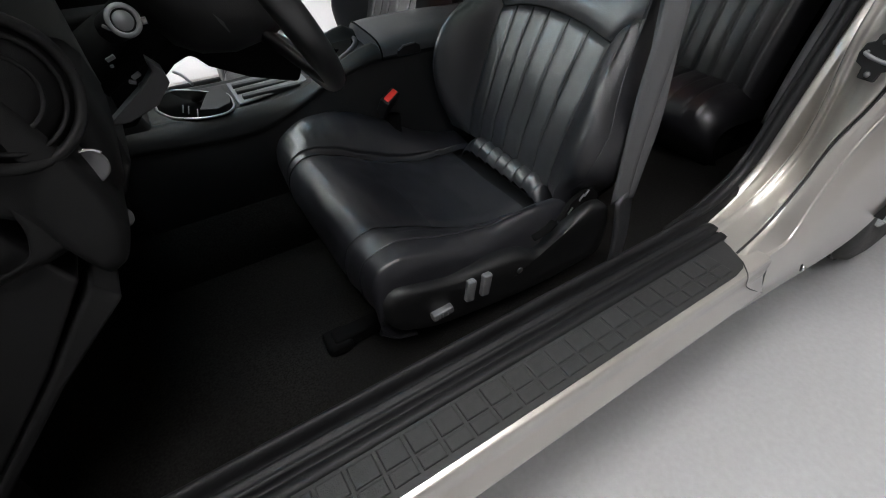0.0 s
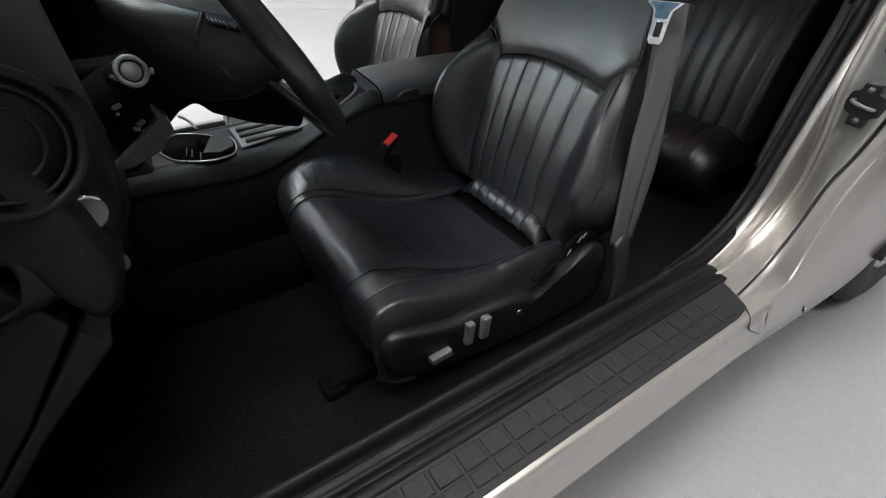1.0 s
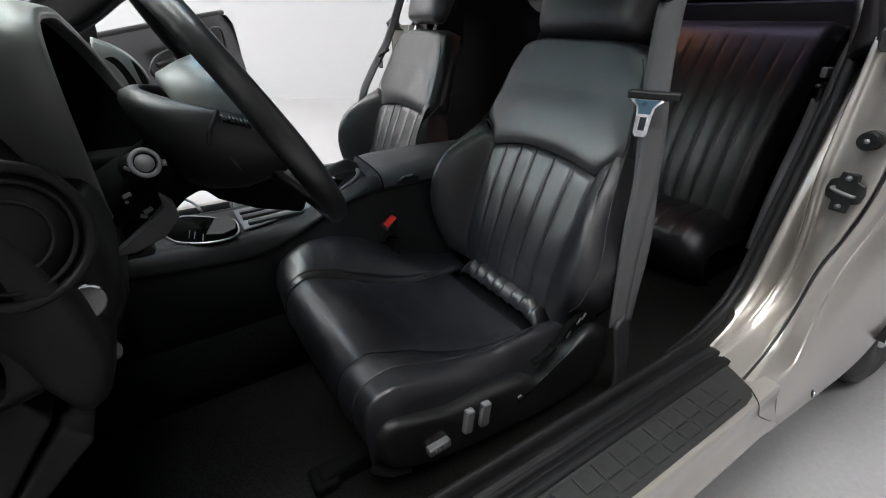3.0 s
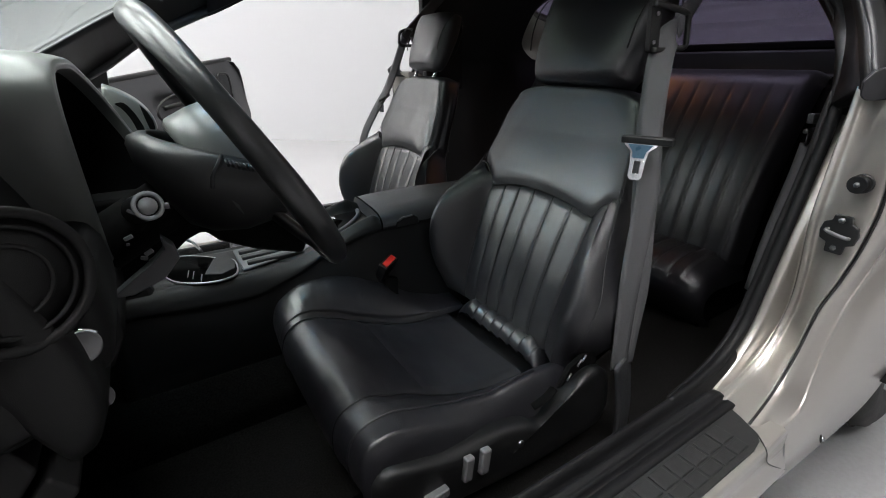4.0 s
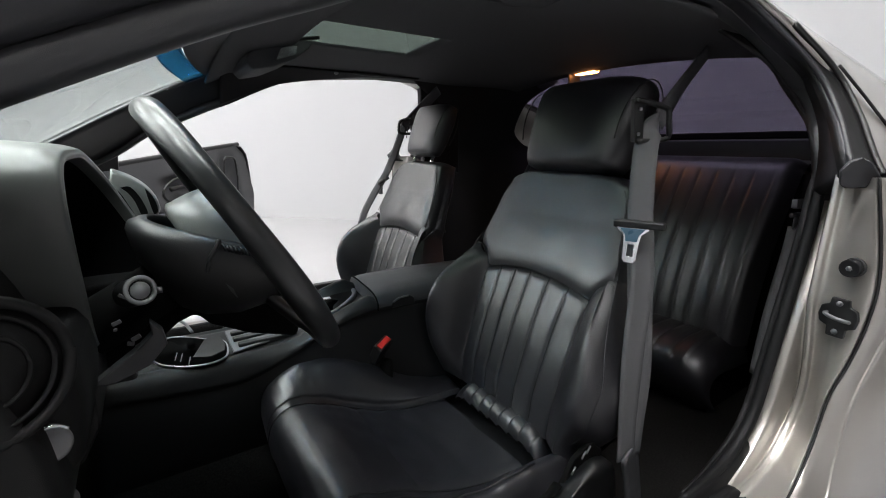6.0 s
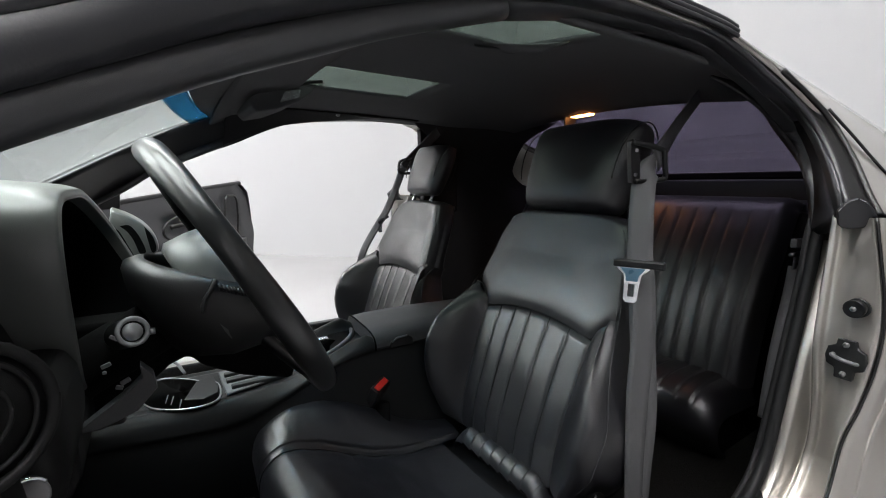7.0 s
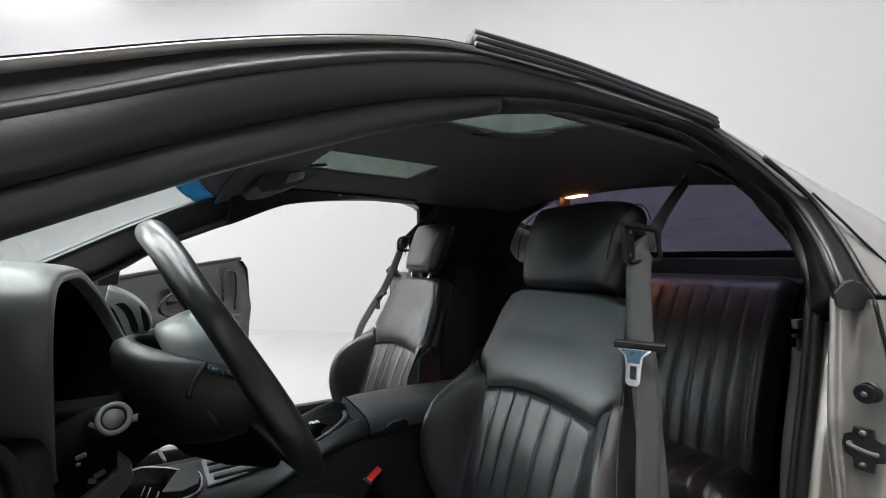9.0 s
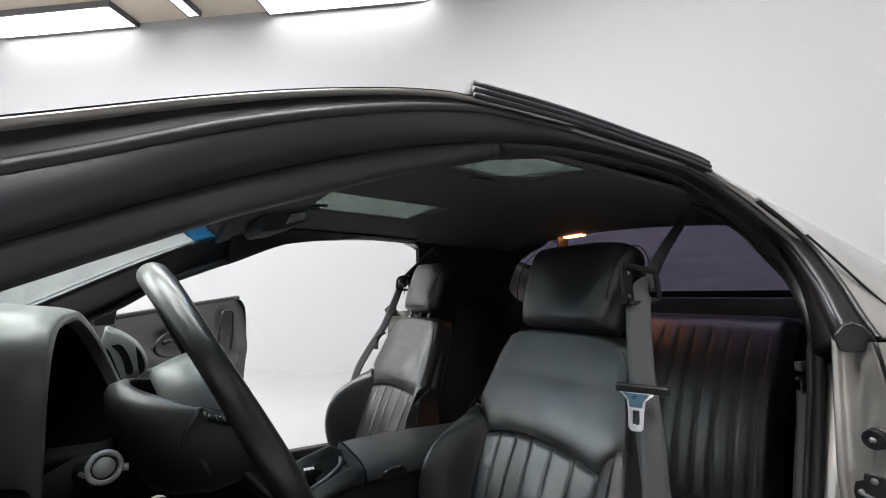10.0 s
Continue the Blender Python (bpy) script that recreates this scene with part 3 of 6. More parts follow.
# rounded inner corners of the near roof opening
CORNERS = [(0.570, 0.729), (0.600, 0.719), (0.627, 0.701), (0.648, 0.676), (0.660, 0.641), (0.667, 0.601)]
bm = loft([[(x, y, roof_z(x, y) - 0.043) for x, y in CORNERS], [(x + (0.685 - x) * k, y + (0.755 - y) * k, roof_z(x, y) - 0.043) for k, (x, y) in ((0.6, q) for q in CORNERS)], [(0.685 - 0.115 * max(0, 1 - j / 2.5), 0.755 - 0.155 * max(0, j / 2.5 - 1), roof_z(0.66, 0.72) - 0.043) for j in range(6)]], closed=False)
cpart("hole_trim", bm, HEADLINER, solid=0.004)

# windscreen with its shade band, pillar trims inside, cowl and nose closing the front
W = [(0.20, 0.50, 1.192), (0.0, 0.50, 1.096), (-0.22, 0.495, 0.972), (-0.62, 0.48, 0.748)]
LINING = [(0.42, 0.49, 1.22), (0.25, 0.465, 1.15), (0.06, 0.415, 1.062), (-0.25, 0.335, 0.905), (-0.5, 0.285, 0.785)]
cpart("pillar_lining", net([[(0.40, 0.51, 1.225), *W], LINING], 30, 8), VINYL, solid=0.004)
cpart("pillar_lining", mirror(net([[(0.40, 0.51, 1.225), *W], [(x, y - 0.03, z - curve1(RAIL_DROP, x) - 0.004) for x, y, z in LINING]], 30, 8)), VINYL, label="charcoal far windscreen pillar lining", solid=0.004)
rail_low = [(p.x, 2 * CY - p.y, p.z - curve1(RAIL_DROP, p.x)) for p in spline(IN[5:10], 30)]
rail_high = [(p[0], 1.585, roof_z(max(0.36, p[0]), 1.585) - 0.046) for p in rail_low]
cpart("roof_rail_cover", net([rail_high, [((a[0] + b[0]) / 2, (a[1] + b[1]) / 2 + 0.012, (a[2] + b[2]) / 2 - 0.004) for a, b in zip(rail_high, rail_low)], rail_low], 60, 10), TRIMCLOTH, label="charcoal passenger roof rail cover", solid=0.004)


def screen(s0, s1, ns):
    side = spline(W, 40)

    def f(u, v):
        k = (s0 + (s1 - s0) * u) * 40
        p = side[min(int(k), 39)].lerp(side[min(int(k) + 1, 40)], k - int(k))
        w = v * 2 - 1
        return (p.x - 0.10 * (1 - w * w), CY + w * (CY - p.y), p.z + 0.012 * (1 - w * w))
    return grid(f, ns, 20)


glass_pane = cpart("windscreen", screen(0.0, 1, 24), CLEAR, solid=0.005)
cpart("shade_band", screen(0.0, 0.09, 4), BLUEBAND, glass_pane, "blue shade band", solid=0.0065)


def header(u, v):
    w = v * 2 - 1
    y = CY + w * 0.60
    a = Vector((0.20 - 0.10 * (1 - w * w) + 0.004, y, 1.192 + 0.012 * (1 - w * w)))
    return a.lerp(Vector((0.40, y, roof_z(0.40, y) - 0.045)), u) - Vector((0, 0, 0.006 * math.sin(math.pi * u)))


cpart("header_trim", grid(header, 6, 24), HEADLINER, label="charcoal windscreen header trim", solid=0.006)
cpart("sail_patch", extrude_poly([(-0.116, 1.88, 0.891), (-0.061, 1.88, 0.896), (-0.057, 1.88, 0.959), (-0.071, 1.88, 0.97), (-0.12, 1.88, 0.944)], (0, 0.02, 0)), BLACK, label="black corner patch at the foot of the windscreen pillar", bev=0.004)
cpart("pillar_cover", extrude_poly([(1.003, 1.70, 1.27), (1.006, 1.70, 1.15), (1.024, 1.70, 0.86), (1.2, 1.70, 0.86), (1.2, 1.70, 1.27)], (0, 0.03, 0)), TRIMCLOTH, label="charcoal far pillar cover", smooth=False, bev=0.006)
cpart("cowl", box(-1.0, -0.55, 0.25, 1.91, 0.3, 0.72), BLACK, bev=0.02)
FRONT_X = -1.2


def front_side(u, v):
    x = -0.62 - 1.75 * u
    low = 0.31 + math.sqrt(max(0, ARCH_R ** 2 - (x - FRONT_X) ** 2)) if abs(x - FRONT_X) < ARCH_R else 0.2
    top = curve1([(-2.4, 0.56), (-1.7, 0.68), (-0.62, 0.75)], x)
    z = low + (top - low) * v
    inset = 0.16 * max(0, (-1.75 - x) / 0.62) ** 2
    return (x, 0.135 + inset + 0.03 * max(0, (z - 0.6) / 0.15) ** 2, z)


def bonnet(u, v):
    x = -0.95 - 1.45 * u
    w = v * 2 - 1
    half = 0.935 - 0.16 * max(0, (-1.75 - x) / 0.62) ** 2
    edge = curve1([(-2.4, 0.56), (-1.7, 0.68), (-0.62, 0.75)], x)
    return (x, CY + w * half, edge + 0.03 * (1 - w * w) - 0.012 * w ** 8)


def nose(u, v):
    w = v * 2 - 1
    a = math.pi / 2 * u
    half = 0.775
    x = -2.37 - 0.17 * math.sin(math.pi * u) * (1 - 0.5 * w * w) - 0.12 * (1 - w * w)
    return (x if u > 0 else -2.37, CY + w * half, 0.565 - 0.365 * u)


both("front_fender", lambda: grid(front_side, 60, 16), PAINT, solid=0.004)
both("arch_liner", lambda: grid(lambda u, v: (FRONT_X - ARCH_R * math.cos(math.pi * u), 0.145 + 0.3 * v, 0.31 + ARCH_R * math.sin(math.pi * u)), 24, 2), BLACK)
cpart("bonnet", grid(bonnet, 24, 24), PAINT, solid=0.006)
cpart("front_bumper", grid(nose, 16, 24), PAINT, solid=0.006)
cpart("firewall", box(-0.8, -0.7, 0.3, 1.86, 0.12, 0.75), CARPET, smooth=False)

# rear glass and tail


def hatch(u, v):
    w = v * 2 - 1
    return (1.39 + 0.81 * u, CY + w * ((0.61 if w < 0 else 0.65) - 0.02 * u), 1.272 - 0.225 * u - 0.04 * u * u - (0.052 - 0.035 * u) * w ** 4)


cpart("rear_window", grid(hatch, 14, 20), REARTINT, label="dark violet tinted rear window", solid=0.005)
cpart("rear_deck", box(2.15, 2.5, 0.3, 1.86, 0.3, 0.985), PAINT, bev=0.03)
cpart("rear_bumper", loft([[(x, CY + s * h, z) for s, z in ((-1, 0.24), (-1, 0.9), (-0.9, 0.95), (0.9, 0.95), (1, 0.9), (1, 0.24))] for x, h in ((2.47, 0.93), (2.56, 0.91), (2.63, 0.84), (2.66, 0.7))]), PAINT, bev=0.02)
cpart("window_ledge", box(2.06, 2.14, 0.45, 1.71, 0.85, 1.010), BLACK, bev=0.01)
cpart("window_rail", box(1.93, 2.0, 0.5, 1.66, 1.008, 1.034), SHADEBLACK, label="black rail under the rear window", bev=0.008)
cpart("luggage_cover", box(1.66, 2.1, 0.42, 1.74, 0.88, 0.93), BLACK, smooth=False)

# inside: carpet, quarter trims, rear wheel humps
cpart("carpet", grid(lambda u, v: (-0.72 + 2.5 * u, 0.345 + 1.47 * v, curve1([(-0.72, 0.42), (-0.42, 0.205), (-0.25, 0.195), (0.9, 0.20), (1.05, 0.24), (1.8, 0.26)], -0.72 + 2.5 * u) + 0.10 * math.exp(-((v - 0.5) * 1.47 / 0.14) ** 4)), 60, 40), CARPET, label="black loop-pile floor carpet")


def quarter_trim(u, v, far=False):
    z = 0.2 + (1.06 if far else 1.0) * v
    front = curve1([(0.2, 0.86), (0.40, 0.90), (0.57, 1.0), (0.75, 1.05), (0.9, 1.08), (1.05, 1.13), (1.12, 1.12), (1.26, 0.9)], z)
    back = curve1([(0.2, 1.8), (0.93, 1.85), (0.97, 1.50), (1.003, 1.421), (1.029, 1.39), (1.083, 1.313), (1.124, 1.233), (1.134, 1.18), (1.145, 1.14), (1.26, 1.12)], z)
    if far:
        back = curve1([(0.2, 1.8), (0.93, 1.85), (0.98, 1.62), (1.06, 1.505), (1.16, 1.49), (1.22, 1.54), (1.26, 1.6)], z)
    x = front + (back - front) * u
    k = min(1, max(0, (x - 1.05) / 0.35))
    y = 0.347 + 0.09 * k * k * (3 - 2 * k) + 0.22 * max(0, (z - 0.97) / 0.29) ** 1.3
    return (x, y, z)


cpart("quarter_trim", grid(quarter_trim, 30, 90), TRIMCLOTH, label="charcoal moulded rear side trim", solid=0.006)
cpart("quarter_trim", mirror(grid(lambda u, v: quarter_trim(u, v, True), 30, 50)), TRIMCLOTH, label="charcoal moulded rear side trim", solid=0.006)
cpart("rear_bulkhead", box(1.74, 1.78, 0.4, 1.76, 0.2, 0.84), CARPET, smooth=False)

def wheel(x, y, side):
    prof = [(0.20, -0.11), (0.235, -0.122), (0.29, -0.126), (0.318, -0.115), (0.33, -0.09), (0.331, 0.0), (0.33, 0.09), (0.318, 0.115), (0.29, 0.126), (0.235, 0.122), (0.20, 0.11)]
    bm = bmesh.new()
    n = 64
    loft([[(r * math.cos(a), w, r * math.sin(a)) for r, w in prof] for a in (k / n * 2 * math.pi for k in range(n + 1))], closed=False, bm=bm)
    tyre = part("tyre", bm, TYRE, car, "black tyre on a bright alloy rim")
    tyre.location = Vector((x, y, 0.33)) - car.location
    bm = bmesh.new()
    for k in range(72):
        a = k / 72 * 2 * math.pi
        for w in (-0.075, -0.03, 0.03, 0.075):
            box(-0.010, 0.010, w - 0.017, w + 0.017, 0.329, 0.335, bm)
            bm.verts.ensure_lookup_table()
            for v in bm.verts[-8:]:
                v.co = Matrix.Rotation(a + w, 3, "Y") @ v.co
    tagged(part("tread", bm, TYRE, tyre, smooth=False), "worn black tread blocks", kind="stuff")
    bm = bmesh.new()
    loft([[(r * math.cos(a), w, r * math.sin(a)) for r, w in ((0.205, -side * 0.10), (0.205, side * 0.118), (0.19, side * 0.12), (0.185, side * 0.06), (0.03, side * 0.09), (0.0, side * 0.09))] for a in (k / 40 * 2 * math.pi for k in range(41))], closed=False, bm=bm)
    part("rim", bm, CHROME, tyre, "bright alloy rim")


wheel(1.63, 0.29, -1)
wheel(1.63, 1.87, 1)
wheel(-1.2, 0.29, -1)
wheel(-1.2, 1.87, 1)

# ---------------------------------------------------------------- front seats
REC = radians(22)
UP_S, OUT_S = Vector((math.sin(REC), 0, math.cos(REC))), Vector((-math.cos(REC), 0, math.sin(REC)))
HALF = [(0, 0.245), (0.07, 0.282), (0.14, 0.288), (0.21, 0.268), (0.275, 0.246), (0.346, 0.229), (0.42, 0.214), (0.48, 0.202), (0.52, 0.186), (0.545, 0.164), (0.56, 0.14)]
HALF_IN = [(0, 0.204), (0.05, 0.211), (0.15, 0.214), (0.30, 0.217), (0.346, 0.22), (0.42, 0.207), (0.48, 0.195), (0.52, 0.178), (0.545, 0.157), (0.56, 0.135)]
SWELL_IN = [(-0.012, 0.004), (0.012, 0.026), (0.05, 0.066), (0.09, 0.098), (0.13, 0.118), (0.175, 0.126), (0.21, 0.121), (0.243, 0.105), (0.271, 0.083), (0.30, 0.056), (0.325, 0.032), (0.346, 0.014)]


def seam_v(sgn):
    """The insert sits a little towards the door."""
    return 0.146 if sgn >= 0 else 0.177


def back_at(v, s, d, side=1):
    """A point of the backrest: v across, s up along it, d out of its face."""
    return Vector((0.735 - 0.275 * math.tan(REC), 0, 0.40)) + UP_S * s + OUT_S * d + Vector((0, v * side, 0))


def lumbar(s):
    return 0.016 * math.sin(math.pi * min(1, max(0, s / 0.45))) - 0.01 * max(0, 1 - s / 0.06)


def swell(s):
    return curve1([(0, 0.035), (0.10, 0.062), (0.20, 0.058), (0.30, 0.028), (0.36, 0.014), (0.6, 0.008)], s)


def arch(v):
    a, e = abs(v), seam_v(v)
    if a <= e:
        return 0.294 + 0.024 * (1 - (a / e) ** 2)
    return 0.294 + 0.052 * min(1, (a - e) / 0.05) ** 0.7


def edge_dip(t, n=0.03):
    """Pillowing towards a seam: t runs 0 to 1 between two seams."""
    e = min(t, 1 - t)
    return -0.0055 * math.exp(-(e / n) ** 2)


def wobble(x, y, z, a):
    return a * noise.noise(Vector((x * 11, y * 11, z * 11)))


def crinkle(x, y):
    """Fine wear creases of the cushion's leather."""
    a = noise.noise(Vector((x * 46, y * 17, 3.1)))
    b = noise.noise(Vector((x * 90, y * 60, 7.7)))
    return 0.0011 * (1 - abs(a)) ** 4 + 0.0005 * b


def bucket_seat(y0, dx, side, buttons, head_s, head_k, head_y, head_h=1.0, slim=0.0, head_d=1.0):
    t = thing("bucket_seat", "black leather bucket seat with fluted backrest centre and adjustable headrest" if buttons else
              "black leather bucket seat with fluted centre beside the open passenger door", "car seat", (0.42 + dx, y0, 0.2), group="front bucket seats")
    shift = Matrix.Translation(Vector((dx, y0, 0)) - t.location)

    def add(name, bm, mat=LEATHER, label="", parent=None, **k):
        bm.transform(shift)
        return part(name, bm, mat, parent or t, label, **k)

    deep = 0.105 if buttons else 0.062

    def half(s, sgn):
        return curve1(HALF_IN if sgn > 0 else HALF, s) - (slim * min(1, max(0, (s - 0.2) / 0.12)) if sgn < 0 else 0)

    # backrest: fluted insert
    def insert(u, w):
        v0 = u * 2 - 1
        v = v0 * seam_v(v0)
        s = -0.01 + w * (arch(v) + 0.008)
        vv = v * (0.92 + 0.08 * min(1, s / 0.3))
        ch = ((v0 + 1) * 3.0) % 1.0
        fl = 0.0034 * (1 - abs(2 * ch - 1) ** 7) * min(1, (1 - w) * 18 + 0.15)
        return back_at(vv, s, lumbar(s) + fl - 0.004 + 0.7 * edge_dip(w, 0.02) + wobble(v, s, side, 0.002), side)
    add("backrest_insert", grid(insert, 96, 60), LEATHER, "fluted leather insert, six channels")
    for b in range(1, 6):
        v = (b / 3 - 1) * seam_v(b - 3)
        add("channel_seam", tube([back_at(v * (0.92 + 0.08 * min(1, s / 0.3)), s, lumbar(s) - 0.0034, side) for s in (0.01 + k * (arch(v) - 0.015) / 14 for k in range(15))], 0.0014, 5), BLACK)

    # side bolsters
    def bolster_section(s, sgn, top):
        w, p, l, e = half(s, sgn), swell(s), lumbar(s), seam_v(sgn) * (0.92 + 0.08 * min(1, max(0, s) / 0.3))
        if sgn > 0:
            p = curve1(SWELL_IN, s)
            return [(e - 0.002, l - 0.005), (e + 0.004, l + 0.002), (e + 0.30 * (w - e), l * 0.8 + 0.50 * p), (e + 0.58 * (w - e), l * 0.4 + 0.84 * p), (w - 0.014, 0.97 * p), (w - 0.003, 0.80 * p), (w, 0.35 * p - 0.005), (w + 0.001, -0.045), (w - 0.018, -deep)]
        return [(e - 0.002, l - 0.008), (e + 0.004, l + 0.002), (e + 0.30 * (w - e), l + 0.48 * p), (e + 0.58 * (w - e), l * 0.7 + 0.86 * p), (w - 0.026, l * 0.3 + 0.88 * p), (w - 0.008, p * 0.5 - 0.004), (w, -0.020), (w + 0.001, -0.052), (w - 0.018, -deep)]

    def bolster(sgn):
        def f(u, w):
            a = u * 40
            s_in, s_out = 0.294, 0.346
            k = min(1, u / 0.55)
            s = -0.012 + w * (s_in + (s_out - s_in) * k ** 0.7 + 0.012)
            sec = spline([(x, y, 0) for x, y in bolster_section(s, sgn, 0)], 40)
            q = sec[min(40, int(round(a)))]
            return back_at(sgn * q.x, s, q.y + (1.3 if u < 0.6 else 0.5) * edge_dip(w, 0.025) + wobble(q.x * sgn, s, side, 0.0008), side)
        return f
    for sgn in (1, -1):
        add("backrest_bolster", grid(bolster(sgn), 40, 44), LEATHER, "smooth leather side bolster")
        for dv in (0.010, 0.016):
            pts = [back_at(sgn * (half(s, sgn) - dv + 0.001), s, swell(s) * 0.60 - 0.0008 - 0.35 * (0.012 - dv), side) for s in (0.03 + 0.5 * k / 40 for k in range(41))]
            if sgn > 0:
                mid = 22 if dv < 0.012 else 20
                pts = []
                for s in (0.03 + 0.29 * k / 40 for k in range(41)):
                    q = spline([(x, y, 0) for x, y in bolster_section(s, sgn, 0)], 40)[mid]
                    pts.append(back_at(sgn * q.x, s, q.y + 0.0006 + wobble(q.x * sgn, s, side, 0.0008), side))
            add("edge_stitching", tube(pts, 0.0008, 5), VINYL)

    for sgn in (1, -1):
        add("edge_stitching", tube([back_at(sgn * (half(s, sgn) - 0.012), s, 0.0075 + lumbar(s) * 0.2, side) for s in (0.355 + 0.17 * k / 20 for k in range(21))], 0.001, 5), VINYL)
    # upper panel, wrapped over the sides and the top
    def upper(u, w):
        a = u * 2 - 1
        sgn, q = (1 if a >= 0 else -1), abs(a)
        s1 = 0.342 + 0.212 * w
        wd = half(s1, sgn)
        sec = spline([(0, 0.012, 0), (0.5 * wd, 0.012, 0), (wd - 0.03, 0.009, 0), (wd - 0.008, 0.001, 0), (wd, -0.02, 0), (wd, -0.05, 0), (wd - 0.018, -deep, 0)], 30)
        p = sec[min(30, int(round(q * 30)))]
        low = arch(sgn * p.x) if q < 0.72 else 0.346
        top = curve1([(0, 0.553), (0.5, 0.552), (0.8, 0.545), (1, 0.535)], min(1, p.x / 0.17))
        if w <= 0.86:
            s = low + (top - low) * (w / 0.86)
            d = p.y + lumbar(s) * max(0, 1 - q / 0.7) + 0.6 * edge_dip(min(0.5, w / 0.86), 0.03) - 0.006 * math.exp(-(w / 0.08) ** 2)
        else:
            k = (w - 0.86) / 0.14
            s = top + 0.02 * math.sin(math.pi * k)
            d = p.y - (deep + p.y) * k + lumbar(top) * max(0, 1 - q / 0.7) * (1 - k)
        return back_at(sgn * p.x, s, d + wobble(a, s, 3 + side, 0.0022), side)
    add("backrest_upper", grid(upper, 60, 50), LEATHER, "smooth leather upper panel")
    # seam piping round the arch
    pts = [back_at(v, arch(v), lumbar(arch(v)) * (1 if abs(v) < seam_v(v) else 0.6) - 0.004 + (0.008 if abs(v) > seam_v(v) else 0), side) for v in ((k / 40 * 2 - 1) * 0.215 for k in range(41))]
    add("arch_seam", tube(pts, 0.0018, 6), BLACK)
    add("back_shell", grid(lambda u, w: back_at((u * 2 - 1) * (half(w * 0.54, u - 0.5) - 0.017), w * 0.545 - 0.01, 0.001 - deep - 0.02 * math.sin(math.pi * u) * math.sin(math.pi * w), side), 16, 16), BLACK)

    # headrest
    rings = []
    for k in range(25):
        w = k / 24
        s = head_s + 0.215 * w * head_k * head_h
        e = (1 - abs(2 * w - 1) ** 3.8) ** (1 / 3.8) if 0 < w < 1 else 0.0
        hw = head_k * ((0.136 + 0.022 * w) * (0.72 + 0.28 * e) - 0.004 * (1 - e))
        hd = 0.062 * head_d * (0.28 + 0.72 * e)
        ring = []
        for m in range(40):
            a = m / 40 * 2 * math.pi
            c, sn = math.cos(a), math.sin(a)
            ring.append(back_at(head_y + hw * math.copysign(abs(c) ** 0.56, c), s, -0.012 + hd * math.copysign(abs(sn) ** 0.7, sn) + wobble(c * 0.2, sn * 0.2, w * 0.2 + side, 0.004), side))
        rings.append(ring)
    head = add("headrest", loft(rings), LEATHER, "thick leather headrest cushion")
    for sgn in (1, -1):
        pts = []
        for k in range(25):
            a = -0.5 + k / 24 * (math.pi + 1.0)
            pts.append(back_at(head_y + sgn * head_k * (0.139 + 0.010 * math.sin(a)), head_s + head_k * head_h * (0.11 + 0.100 * math.sin(a)), -0.012 + 0.0645 * head_d * math.cos(a), side))
        add("side_seam", tube(pts, 0.0015, 5), BLACK, "", head)
        add("headrest_post", tube([back_at(head_y + sgn * 0.062, 0.53, -0.02, side), back_at(head_y + sgn * 0.062, 0.62, -0.02, side)], 0.006, 12), CHROME, "bright steel headrest post")
        add("post_sleeve", disc(back_at(head_y + sgn * 0.062, 0.552, -0.02, side), UP_S, 0.011, 0.012, 16), BLACK)

    # cushion
    prof = spline([(0.215, -0.165, 0), (0.182, -0.145, 0), (0.160, -0.11, 0), (0.153, -0.068, 0), (0.162, -0.028, 0), (0.185, -0.007, 0), (0.218, -0.001, 0), (0.27, -0.017, 0), (0.345, -0.053, 0), (0.415, -0.082, 0), (0.50, -0.100, 0), (0.64, -0.104, 0)], 100)
    LAT = [(-0.268, -0.13), (-0.278, -0.08), (-0.268, -0.015), (-0.238, 0.026), (-0.20, 0.018), (-0.165, 0.0), (0, -0.004), (0.137, 0.0), (0.155, 0.009), (0.185, 0.029), (0.215, 0.042), (0.245, 0.041), (0.269, 0.016), (0.279, -0.05), (0.272, -0.17)]
    lat = spline([(a, b, 0) for a, b in LAT], 120)

    def cushion_at(iu, jv, extra=0.0):
        p = prof[iu]
        q = lat[jv]
        x = p.x + 0.016 * (abs(q.x) / 0.27) ** 3 * max(0, 1 - iu / 60)
        if q.y <= 0:
            amp = 1.0
        elif q.x > 0:
            amp = 2.0 * math.exp(-((x - 0.37) / 0.17) ** 2)
        else:
            amp = 2.0 * math.exp(-((x - 0.54) / 0.2) ** 2)
        drop = p.y if q.y > -0.03 else p.y * max(0, 1 - (-0.03 - q.y) / 0.14)
        return Vector((x, q.x * side, 0.455 + drop + q.y * amp + extra + wobble(x * 2, q.x * 2, side, 0.004) + crinkle(x, q.x)))

    seam_i = min(range(45, 101), key=lambda k: abs(prof[k].x - 0.335))

    def patch(i0, i1, j0, j1, ni, nj, relief):
        def f(u, w):
            return cushion_at(int(round(i0 + (i1 - i0) * u)), int(round(j0 + (j1 - j0) * w)), relief(u, w))
        return grid(f, ni, nj)
    lo = min(range(121), key=lambda k: abs(lat[k].x + 0.165) + (9 if k < 30 else 0))
    hi = min(range(121), key=lambda k: abs(lat[k].x - 0.137) + (9 if k > 90 else 0))
    add("cushion_front", patch(0, seam_i, lo, hi, seam_i, hi - lo, lambda u, w: edge_dip(w, 0.02) + 0.6 * edge_dip(max(0.5, u), 0.02) + (0.005 * math.sin(math.pi * w))), LEATHER, "creased leather front pad")
